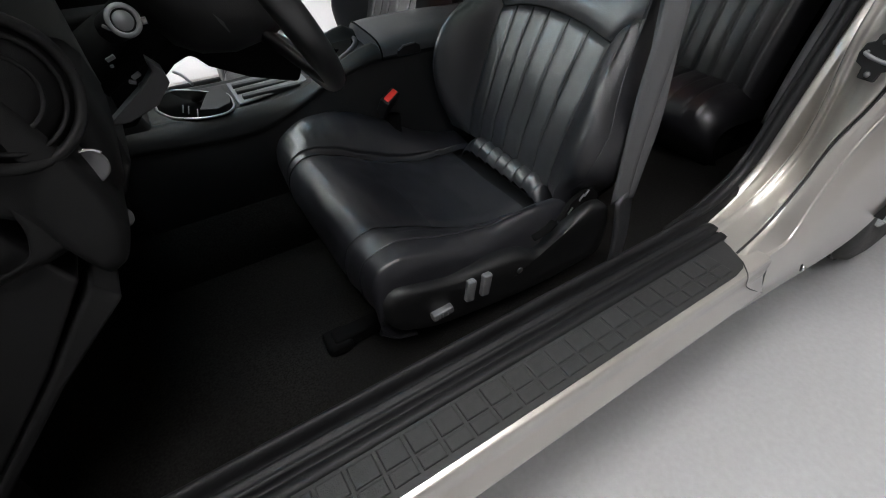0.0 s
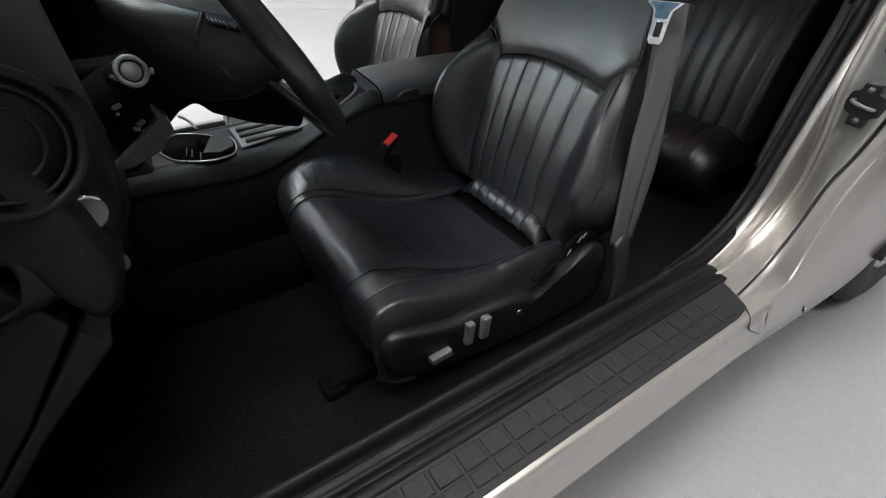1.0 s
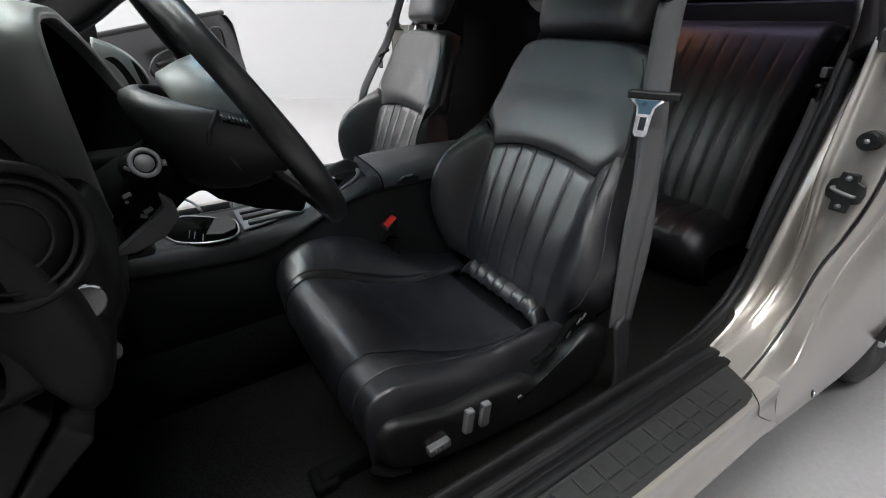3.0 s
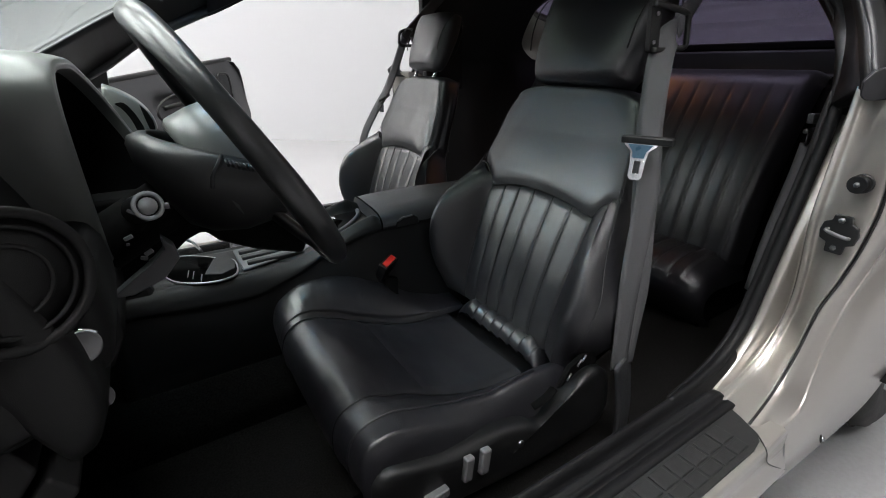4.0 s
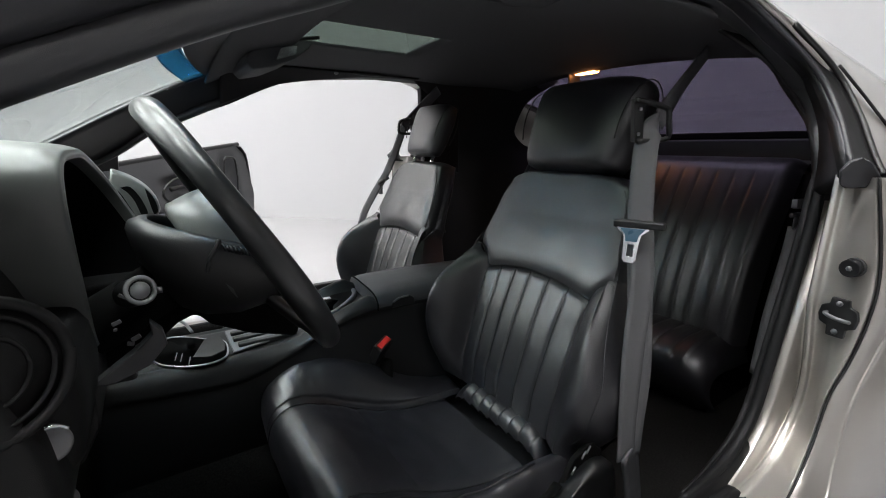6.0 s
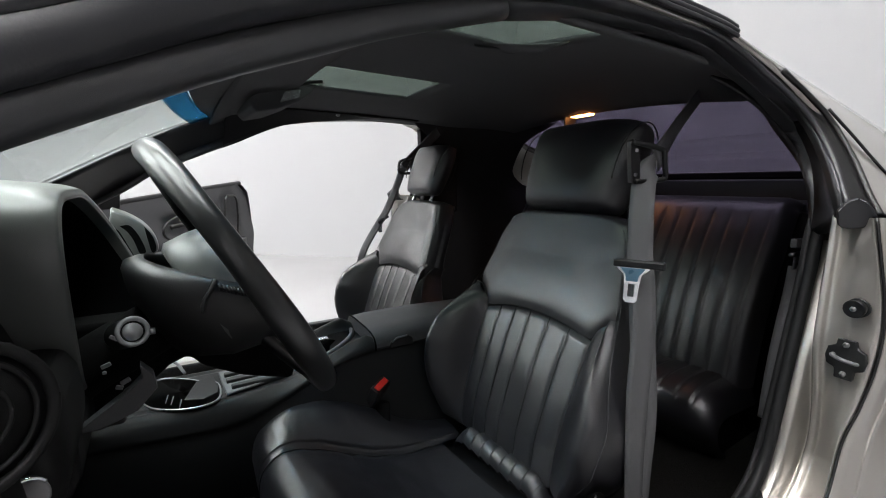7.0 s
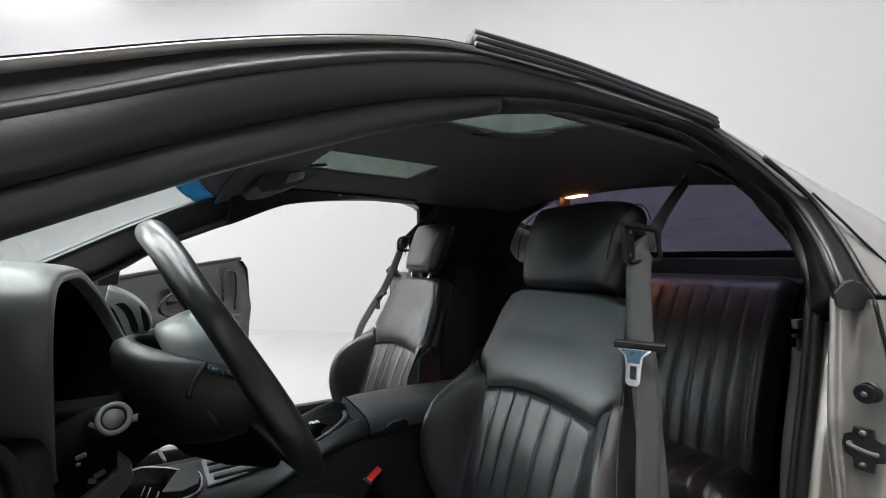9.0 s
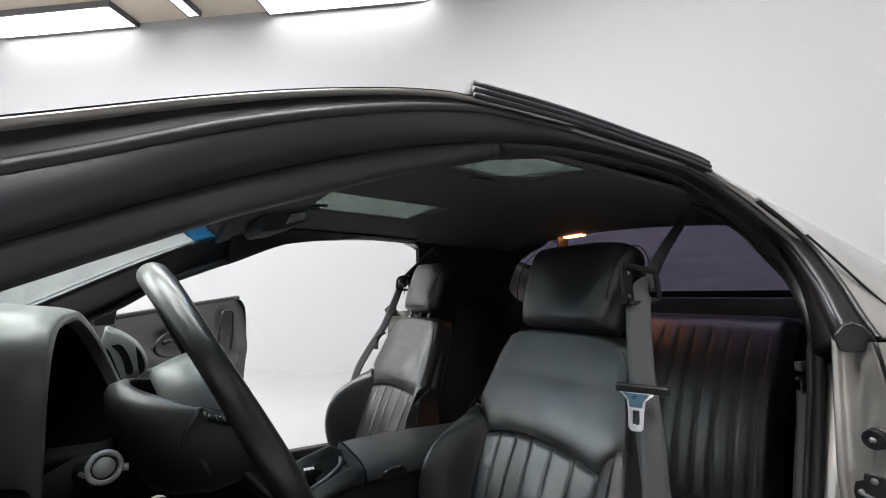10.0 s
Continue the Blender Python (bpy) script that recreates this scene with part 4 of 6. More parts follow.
    add("cushion_insert", patch(seam_i, 96, lo, hi, 96 - seam_i, hi - lo, lambda u, w: edge_dip(w, 0.02) + 0.6 * edge_dip(min(0.5, u), 0.05) + 0.002 * (1 - abs(2 * ((w * 6) % 1) - 1) ** 5) - 0.001), LEATHER, "fluted leather seat insert")
    for a, b in ((0, lo), (hi, 120)):
        add("cushion_bolster", patch(0, 100, a, b, 100, b - a, lambda u, w: edge_dip(w if a else 1 - w, 0.03) if (w if a else 1 - w) < 0.5 else 0), LEATHER, "raised leather thigh bolster")
    # piping on the seams of the cushion
    for j in (lo, hi):
        add("cushion_piping", tube([cushion_at(i, j, -0.003) for i in range(8, 96, 2)], 0.0014, 6), BLACK)
    j2 = max(k for k in range(lo) if lat[k].x < -0.222)
    add("cushion_piping", tube([cushion_at(i, j2, 0.001) for i in range(10, 96, 2)], 0.0025, 6), LEATHER)
    # ribbed roll where cushion and backrest meet
    def roll(u, w):
        a = math.pi * (0.15 + 0.85 * w)
        e = min(1, u / 0.16, (1 - u) / 0.10) ** 0.5
        rib = 0.010 * ((u * 9) % 1) ** 0.6 * min(1, (1 - (u * 9) % 1) * 6)
        return Vector((0.628 + 0.026 * math.cos(a), (-0.03 + (u * 2 - 1) * 0.15) * side, 0.338 + (0.024 + 0.032 * math.sin(a) + rib) * e))
    add("ribbed_roll", grid(roll, 96, 12), LEATHER, "gathered ribbed leather roll")
    add("seat_base", box(0.20, 0.66, -0.25, 0.25, 0.24, 0.32), BLACK, bev=0.02)
    # plastic side skirt, with hollow for the recliner
    skirt = [(0.185, 0.405), (0.21, 0.408), (0.306, 0.383), (0.42, 0.376), (0.47, 0.362), (0.50, 0.345), (0.53, 0.347), (0.573, 0.380), (0.62, 0.402), (0.655, 0.405), (0.69, 0.385), (0.708, 0.33), (0.70, 0.265), (0.62, 0.254), (0.514, 0.252), (0.37, 0.266), (0.26, 0.284), (0.20, 0.31), (0.175, 0.345), (0.172, 0.385)]
    out = spline([(x, 0, z) for x, z in skirt + skirt[:1]], 80)[:-1]
    cen = Vector((0.42, 0, 0.32))
    for sgn in ((-1,) if buttons else (-1, 1)):
        rr = [[Vector((p.x, sgn * 0.262, p.z)) for p in out], [Vector((p.x, sgn * 0.284, p.z)) for p in out]]
        for k, y in ((0.93, 0.292), (0.8, 0.2955), (0.4, 0.297), (0.05, 0.297)):
            rr.append([Vector((cen.x + (p.x - cen.x) * (1 - (1 - k) * 0.9), sgn * y, cen.z + (p.z - cen.z) * k)) for p in out])
        skirt_ob = add("side_skirt", loft(rr), BLACK, "black plastic seat skirt with power switches" if buttons else "")
    if buttons:
        def pill(x0, x1, z0, z1, lean, h):
            bm = box(-(x1 - x0) / 2, (x1 - x0) / 2, -h, 0.004, -(z1 - z0) / 2, (z1 - z0) / 2)
            bm.transform(Matrix.Translation(((x0 + x1) / 2, -0.297, (z0 + z1) / 2)) @ Matrix.Rotation(radians(lean), 4, "Y"))
            return bm
        add("switch", pill(0.323, 0.341, 0.326, 0.374, 6, 0.010), GREYPLASTIC, "grey tilt switch", skirt_ob, bev=0.004)
        add("switch", pill(0.357, 0.376, 0.322, 0.372, 6, 0.010), GREYPLASTIC, "grey backrest switch", skirt_ob, bev=0.004)
        sw = add("switch", pill(0.250, 0.292, 0.322, 0.338, -4, 0.012), GREYPLASTIC, "grey slide switch with marks", skirt_ob, bev=0.003)
        for x in (-0.010, -0.004, 0.006):
            add("switch_mark", box(0.271 + x, 0.2735 + x, -0.3105, -0.308, 0.326, 0.334), GREYMETAL, "", sw, smooth=False)
        add("screw", disc((0.452, -0.296, 0.334), (0, -1, 0), 0.007, 0.003, 12), GREYMETAL, "", skirt_ob)
        bm = tube(spline([(0.505, -0.268, 0.370), (0.52, -0.271, 0.376), (0.54, -0.27, 0.380), (0.56, -0.266, 0.386)], 12), 0.009, 8, flat=0.5)
        add("recliner_lever", bm, SHADEBLACK, "black recliner lever", None)
        for x, z in ((0.575, 0.410), (0.60, 0.432), (0.612, 0.438)):
            add("spring_end", tube([(x, -0.283, z), (x + 0.012, -0.281, z + 0.010)], 0.0018, 6), GREYMETAL)
        add("hinge_plate", extrude_poly([(0.56, -0.268, 0.36), (0.66, -0.268, 0.36), (0.68, -0.268, 0.41), (0.65, -0.268, 0.44), (0.60, -0.268, 0.42)], (0, 0.012, 0)), SHADEBLACK, bev=0.004)
    # rails bolted to the floor
    for sgn in (-1, 1):
        add("seat_rail", box(0.10 if sgn < 0 else 0.24, 0.70, sgn * 0.165 - 0.018, sgn * 0.165 + 0.018, 0.198, 0.232), SHADEBLACK, bev=0.008)
        if sgn > 0 and buttons:
            continue
        add("rail_foot", box(0.085, 0.135, sgn * 0.165 - 0.028, sgn * 0.165 + 0.028, 0.198, 0.225), SHADEBLACK, bev=0.01)
    return t


bucket_seat(0.74, 0.0, 1, True, 0.560, 1.0, 0.0)
bucket_seat(1.41, 0.012, 1, False, 0.590, 0.74, 0.048, 1.19, 0.055, 0.6)


# ---------------------------------------------------------------- rear bench
def rear_bench():
    t = thing("back_seat", "black leather rear bench with deep fluted channels", "car seat", (1.4, CY, 0.25))
    m = Matrix.Translation(-t.location)

    def add(name, bm, mat=LEATHER, label=""):
        bm.transform(m)
        return part(name, bm, mat, t, label)
    for y0, y1 in ((0.532, 1.06), (1.10, 1.628)):
        def back(u, v):
            y = y0 + (y1 - y0) * u
            n = 10
            ch = (u * n) % 1.0
            side = min(u, 1 - u)
            rnd = (1 - min(1, side / 0.08)) ** 2
            fl = 0.006 * (1 - abs(2 * ch - 1) ** 5) if 0.08 < u < 0.92 else 0.004
            if v < 0.82:
                k = v / 0.82
                x, z = 1.35 + 0.19 * k - 0.018 * math.sin(math.pi * k), 0.42 + 0.50 * k
                fl *= min(1, (1 - k) * 9)
                return (x - fl + 0.05 * rnd - 0.014 * math.sin(math.pi * min(1, k * 1.1)), y, z)
            k = (v - 0.82) / 0.18
            return (1.54 + 0.10 * k + 0.05 * rnd * (1 - k), y, 0.92 + 0.028 * math.sin(math.pi * k) - 0.02 * rnd)
        add("backrest", grid(back, 120, 40), LEATHER, "fluted leather backrest half")

        def seat(u, v):
            y = y0 + (y1 - y0) * u
            ch = (u * 10) % 1.0
            side = min(u, 1 - u)
            rnd = 1 - math.sqrt(1 - (1 - min(1, side / 0.14)) ** 2)
            q = spline([(1.25, 0, 0.24), (1.185, 0, 0.32), (1.175, 0, 0.375), (1.20, 0, 0.418), (1.26, 0, 0.440), (1.35, 0, 0.442), (1.42, 0, 0.438)], 40)[int(round(v * 40))]
            fl = 0.006 * (1 - abs(2 * ch - 1) ** 5) if 0.12 < u < 0.88 and 0.42 < v < 0.95 else 0
            return (q.x + 0.06 * rnd * (1 - v), y, q.z + fl - 0.075 * rnd * min(1, 0.25 + v))
        add("cushion", grid(seat, 120, 40), LEATHER, "fluted leather seat cushion")
    add("cushion_base", box(1.245, 1.5, 0.55, 1.61, 0.2, 0.345), SHADEBLACK)
    add("back_panel", box(1.60, 1.66, 0.535, 1.625, 0.30, 0.90), CARPET)
    return t


rear_bench()

# ---------------------------------------------------------------- dashboard
def dashboard():
    t = thing("dashboard", "charcoal moulded dashboard with a deep instrument hood and air vents", "dashboard", (-0.25, CY, 0.72))
    m = Matrix.Translation(-t.location)

    def add(name, bm, mat=DASHPLASTIC, label="", parent=None, **k):
        bm.transform(m)
        return part(name, bm, mat, parent or t, label, **k)
    # main moulding: cross-sections along the car's width
    near = [(-0.66, 0.74), (-0.55, 0.83), (-0.42, 0.905), (-0.30, 0.945), (-0.20, 0.945), (-0.14, 0.915), (-0.115, 0.86), (-0.105, 0.80), (-0.10, 0.75), (-0.105, 0.71), (-0.13, 0.69), (-0.25, 0.67), (-0.45, 0.66)]
    mid = [(-0.66, 0.74), (-0.55, 0.83), (-0.42, 0.90), (-0.30, 0.93), (-0.20, 0.925), (-0.13, 0.90), (-0.105, 0.85), (-0.10, 0.78), (-0.10, 0.70), (-0.10, 0.60), (-0.12, 0.54), (-0.25, 0.52), (-0.45, 0.52)]
    far = [(-0.66, 0.74), (-0.55, 0.83), (-0.42, 0.89), (-0.32, 0.91), (-0.24, 0.90), (-0.19, 0.87), (-0.18, 0.82), (-0.19, 0.76), (-0.20, 0.70), (-0.22, 0.64), (-0.26, 0.60), (-0.35, 0.58), (-0.45, 0.58)]
    rows = []
    for y, sec, grow in ((0.395, near, 0.90), (0.405, near, 0.97), (0.43, near, 1.0), (0.6, near, 1.0), (0.85, near, 1.0), (0.97, mid, 1.0), (1.17, mid, 1.0), (1.28, far, 1.0), (1.6, far, 1.0), (1.76, far, 0.98)):
        rows.append([(-0.45 + (x + 0.45) * grow, y, 0.75 + (z - 0.75) * grow) for x, z in sec])
    add("dash_moulding", net([[r[i] for r in rows] for i in range(13)], 60, 48), SHADEDPANEL, "charcoal grained dash moulding", solid=0.004)

    # instrument hood: an arched lip that leans back, drawn forward into the dash
    def lip(a, grow=0.0):
        c, s = math.cos(a), math.sin(a)
        square = 0.30 if c > 0 else 0.8
        y = 0.722 - (0.192 + grow) * math.copysign(abs(c) ** square, c)
        z = 0.775 + (0.190 + grow) * max(0, s) ** (0.40 if c > 0 else 0.72) + 0.06 * min(0, s)
        return y, z

    def hood_at(u, q):
        a = -1.3 + (math.pi + 1.65) * u
        y, z = lip(a, q.y)
        x = -0.062 + (0.965 - lip(a)[1]) * curve1([(0.55, 0.03), (0.72, 0.2), (0.88, 0.42)], y) + q.x
        if a < math.pi / 2:
            tuck = 0.10 * max(0, (0.955 - z) / 0.18) ** 1.25
            y, x = y + tuck, x - 0.107 * tuck
        if q.x < -0.03 and q.y > 0:
            z = min(z, 0.982 - 0.10 * max(0, -q.x - 0.10))
        return (x, y, z)
    outer = spline([(-0.05, -0.006, 0), (-0.004, -0.005, 0), (0.003, -0.001, 0), (0.003, 0.004, 0), (-0.003, 0.009, 0), (-0.03, 0.014, 0), (-0.12, 0.019, 0), (-0.30, 0.015, 0)], 48)
    inner = spline([(-0.20, -0.014, 0), (-0.10, -0.011, 0), (-0.012, -0.0075, 0)], 12)
    hood = add("instrument_hood", grid(lambda u, v: hood_at(u, outer[int(round(v * 48))]), 64, 48), HOODPLASTIC, "rounded satin instrument hood")
    # lining and cluster face coloured near-black to hold the hood's inner shade
    add("hood_lining", grid(lambda u, v: hood_at(u, inner[int(round(v * 12))]), 64, 12), SHADEBLACK, "", hood)
    cl = add("cluster_face", grid(lambda u, v: (-0.20, 0.53 + 0.385 * u, 0.72 + 0.23 * v), 4, 4), SHADEBLACK, "unlit black instrument cluster")
    for yy, r in ((0.62, 0.045), (0.722, 0.06), (0.83, 0.045)):
        add("gauge_ring", tube([(-0.195, yy + r * math.cos(k / 24 * 2 * math.pi), 0.83 + r * math.sin(k / 24 * 2 * math.pi)) for k in range(25)], 0.003, 6, caps=False), BLACK, "", cl)
    # knee panels below the hood, with the end cap and kick panel
    out = spline([(x, 0, z) for x, z in ((-0.1035, 0.8335), (-0.0867, 0.7824), (-0.0783, 0.7482), (-0.0742, 0.7127), (-0.076, 0.6896), (-0.0863, 0.6638), (-0.0967, 0.6537), (-0.1065, 0.6532), (-0.1197, 0.6798), (-0.1353, 0.7254), (-0.17, 0.755), (-0.20, 0.80), (-0.16, 0.84), (-0.1035, 0.8335))], 78)[:-1]
    mid_p = Vector((-0.12, 0, 0.75))
    add("knee_panel", loft([[mid_p + (p - mid_p) * k + Vector((0, y, 0)) for p in out] for k, y in ((0.3, 0.393), (0.6, 0.395), (0.8, 0.3985), (0.92, 0.405), (0.98, 0.415), (1.0, 0.43), (1.0, 0.56))]), SHADEDPANEL, "dark rounded lower dash bolster")
    add("knee_panel", loft([[(x - 0.004, y, z) for x, z in ((-0.10, 0.79), (-0.078, 0.76), (-0.062, 0.72), (-0.062, 0.68), (-0.080, 0.645), (-0.10, 0.63), (-0.14, 0.625), (-0.30, 0.63), (-0.30, 0.79))] for y in (0.565, 0.64, 0.88)]), SHADEDPANEL, "dark lower dash panel", bev=0.006)
    add("kick_panel", loft([[(x, y, z) for x, z in ((-0.13, 0.660), (-0.156, 0.728), (-0.6, 0.75), (-0.6, 0.21), (-0.362, 0.21), (-0.342, 0.405), (-0.197, 0.570))] for y in (0.405, 0.425, 0.45)]), SHADEDPANEL, "dark kick panel", bev=0.005)
    add("kick_trim", loft([[(x, y, z) for x, z in ((-0.125, 0.655), (-0.108, 0.630), (-0.195, 0.548), (-0.31, 0.42), (-0.333, 0.21), (-0.356, 0.21), (-0.336, 0.41), (-0.192, 0.572))] for y in (0.40, 0.425, 0.45)]), SHADEDPANEL, "dark kick panel trim", bev=0.005)
    # round side vent turned to the door, its rings stepped inwards
    vq = Vector((0.55, -0.82, 0.12)).to_track_quat("Z", "Y").to_matrix()
    vc = Vector((-0.101, 0.405, 0.824))

    def vent_ring(r, d):
        return [vc + vq @ Vector((r * math.cos(k / 40 * 2 * math.pi), r * math.sin(k / 40 * 2 * math.pi), d)) for k in range(41)]
    vent = add("side_vent", tube(vent_ring(0.050, 0.0), 0.0045, 10, caps=False), SHADEDPANEL, "round side air vent")
    add("vent_ring", tube(vent_ring(0.040, 0.0), 0.002, 8, caps=False), SHADEDPANEL, "", vent)
    add("vent_ring", tube(vent_ring(0.026, -0.002), 0.002, 8, caps=False), SHADEDPANEL, "", vent)
    add("vent_cup", disc(vc - vq @ Vector((0, 0, 0.02)), vq @ Vector((0, 0, 1)), 0.050, 0.018, 32), SHADEDPANEL, "", vent)
    # switch pod beside the bolster, with the light knob and a release knob
    pod_out = spline([(x, 0, z) for x, z in ((-0.0637, 0.7916), (-0.0603, 0.7575), (-0.0637, 0.7295), (-0.0703, 0.7076), (-0.10, 0.69), (-0.15, 0.70), (-0.155, 0.76), (-0.12, 0.81), (-0.08, 0.812), (-0.0637, 0.7916))], 54)[:-1]
    pod_mid = Vector((-0.11, 0, 0.75))
    pod = add("switch_pod", loft([[pod_mid + (q - pod_mid) * k + Vector((0, y, 0)) for q in pod_out] for k, y in ((0.4, 0.440), (0.75, 0.444), (0.92, 0.452), (1.0, 0.465), (1.0, 0.60))]), SHADEDPANEL, "dark rounded switch pod")
    knob_base, knob_axis = Vector((-0.0895, 0.452, 0.743)), Vector((0.35, -0.9, 0.25)).normalized()
    knob = add("light_switch", disc(knob_base, knob_axis, 0.0155, 0.030, 28, r2=0.014), GREYPLASTIC, "grey headlight knob with a glint set along its upper edge", pod, bev=0.003)
    across = knob_axis.cross(Vector((0, 0, 1))).normalized()
    above = across.cross(knob_axis)
    # chrome arc stands for the glint on the knob's upper edge
    add("switch_rim", tube([knob_base + knob_axis * 0.029 + above * (0.014 * math.cos(k)) + across * (0.014 * math.sin(k)) for k in (j / 12 * 1.6 - 1.0 for j in range(13))], 0.0016, 6), CHROME, "", knob)
    add("release_knob", disc((-0.088, 0.455, 0.680), (0.9, -0.4, 0.2), 0.009, 0.012, 16), GREYPLASTIC, bev=0.003)

    # centre vent pod: a bulging bezel that turns its slots to the driver
    oval = spline([(x, 0, z) for x, z in [(-0.05, 0.929), (-0.023, 0.916), (0.004, 0.895), (0.022, 0.869), (0.027, 0.844), (0.017, 0.83), (0.002, 0.819), (-0.013, 0.803), (-0.041, 0.803), (-0.059, 0.862), (-0.05, 0.929)]], 60)[:-1]
    mid_p = sum(oval, Vector()) / len(oval)
    podo = add("vent_pod", loft([[mid_p + (q - mid_p) * k + Vector((0, y, 0)) for q in oval] for k, y in ((0.96, 1.24), (1.0, 1.19), (1.0, 1.145), (0.985, 1.130), (0.95, 1.123), (0.88, 1.120), (0.5, 1.119), (0.05, 1.119))]), HOODPLASTIC, "satin grey centre vent bezel")
    # near-black plugs set proud of the bezel paint the dark inside its slots
    for out in [[(0.004, 0.891), (0.014, 0.877), (0.021, 0.857), (0.021, 0.841), (0.014, 0.838), (0.009, 0.86)], [(-0.037, 0.894), (-0.021, 0.895), (-0.007, 0.875), (0.003, 0.846), (0.001, 0.836), (-0.008, 0.838), (-0.015, 0.862), (-0.025, 0.882)], [(-0.045, 0.891), (-0.037, 0.881), (-0.025, 0.852), (-0.015, 0.825), (-0.02, 0.821), (-0.033, 0.849)]]:
        ring = spline([(x, 0, z) for x, z in out + out[:1]], 24)[:-1]
        add("vent_slot", loft([[q + Vector((0, y, 0)) for q in ring] for y in (1.117, 1.135)]), SHADEBLACK, "", podo, smooth=False)
    add("centre_stack", loft([[(x, y, z) for y, z in ((0.985, z0), (1.175, z0))] + [(x - 0.2, y, z0) for y in (1.175, 0.985)] for x, z0 in ((-0.085, 0.80), (-0.078, 0.70), (-0.07, 0.60), (-0.04, 0.52))]), BLACK, "black radio and heater stack", bev=0.01)
    return t


dashboard()


# ---------------------------------------------------------------- steering wheel and column
def steering():
    c = Vector((0.118, 0.70, 0.853))
    ax = Vector((0.877, 0, 0.48)).normalized()      # towards the driver
    upw = Vector((-0.48, 0, 0.877)).normalized()
    lat = Vector((0, 1, 0))
    t = thing("steering_wheel", "black leather steering wheel with thick rim, column and airbag hub", "steering wheel", c)

    def at(a, b, d):
        return upw * a + lat * b + ax * d

    def add(name, bm, mat=LEATHER, label="", parent=None, **k):
        return part(name, bm, mat, parent or t, label, **k)
    rings = []
    for k in range(97):
        th = k / 96 * 2 * math.pi
        rad = 0.0132 + 0.0025 * math.cos(2 * th + 0.6) ** 2
        ring = []
        for j in range(16):
            ph = j / 16 * 2 * math.pi
            r = 0.196 + rad * math.cos(ph)
            ring.append(at(r * math.cos(th), r * math.sin(th), rad * 1.12 * math.sin(ph) - 0.003 - 0.007 * math.cos(th)))
        rings.append(ring)
    rim = add("rim", loft(rings, True, False), RIMLEATHER, "thick stitched leather rim with polished wear")
    add("rim_seam", tube([at(0.1822 * math.cos(th), 0.1822 * math.sin(th), -0.003 - 0.007 * math.cos(th)) for th in (k / 96 * 2 * math.pi for k in range(97))], 0.0012, 5, caps=False), BLACK, "", rim)
    # spokes
    for th in (radians(78), radians(155), radians(-155)):
        d = (math.cos(th), math.sin(th))
        rr = []
        for r, w, dd, h in ((0.05, 0.034, -0.03, 0.012), (0.10, 0.026, -0.026, 0.010), (0.15, 0.02, -0.014, 0.009), (0.188, 0.024, 0.0, 0.010)):
            ring = []
            for j in range(12):
                ph = j / 12 * 2 * math.pi
                s = w * math.cos(ph)
                ring.append(at(r * d[0] - s * d[1], r * d[1] + s * d[0], dd + h * math.sin(ph)))
            rr.append(ring)
        add("spoke", loft(rr), BLACK, "")

    def hub_ring(r_lat, r_up, r_dn, d, n=36, sq=0.8):
        out = []
        for j in range(n):
            ph = j / n * 2 * math.pi
            cc, ss = math.cos(ph), math.sin(ph)
            out.append(at((r_up if ss > 0 else r_dn) * math.copysign(abs(ss) ** sq, ss), r_lat * math.copysign(abs(cc) ** sq, cc), d))
        return out
    add("hub", loft([hub_ring(0.045, 0.045, 0.05, 0.006), hub_ring(0.068, 0.070, 0.07, 0.003), hub_ring(0.078, 0.081, 0.082, -0.006), hub_ring(0.081, 0.085, 0.086, -0.03), hub_ring(0.080, 0.086, 0.086, -0.060), hub_ring(0.074, 0.080, 0.08, -0.066), hub_ring(0.05, 0.05, 0.06, -0.066)]), HOODPLASTIC, "smooth grey airbag hub cover")

    def cradle(r_lat, r_up, r_dn, d, slant):
        return [p + ax * (-slant * max(-0.03, p.dot(upw))) for p in hub_ring(r_lat, r_up, r_dn, d)]
    shroud = add("column_shroud", loft([cradle(0.066, 0.066, 0.08, -0.085, 0.5), cradle(0.0745, 0.079, 0.088, -0.03, 0.85), cradle(0.0785, 0.083, 0.092, -0.010, 0.93), cradle(0.082, 0.086, 0.096, -0.005, 0.95), cradle(0.0865, 0.090, 0.10, -0.009, 0.95), cradle(0.089, 0.092, 0.102, -0.025, 0.9), cradle(0.087, 0.086, 0.10, -0.05, 0.75), cradle(0.076, 0.070, 0.088, -0.085, 0.5), cradle(0.055, 0.05, 0.065, -0.112, 0.25), cradle(0.035, 0.035, 0.04, -0.122, 0.0)]), BOOTLEATHER, "leather-look steering column boot")
    add("column", tube([at(0, 0, -0.11), at(0, 0, -0.34)], 0.035, 20), SHADEBLACK, "dark steering column")
    # below the column: a near-black plate is added to stand for the shade
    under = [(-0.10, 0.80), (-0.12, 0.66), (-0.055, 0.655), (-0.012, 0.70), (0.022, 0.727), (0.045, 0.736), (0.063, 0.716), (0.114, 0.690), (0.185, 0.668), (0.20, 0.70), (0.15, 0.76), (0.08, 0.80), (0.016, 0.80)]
    add("lower_cover", extrude_poly([Vector((x, 0.72, z)) - c for x, z in under], (0, 0.06, 0)), SHADEBLACK, "near-black plate filling the shade under the column", smooth=False, bev=0.008)
    # gathered stitches on the boot, and a seam fold
    for k in range(8):
        w = k / 7
        a, d, b = 0.020 - 0.022 * w, -0.036 + 0.020 * w, -0.0905 - 0.002 * math.sin(math.pi * w)
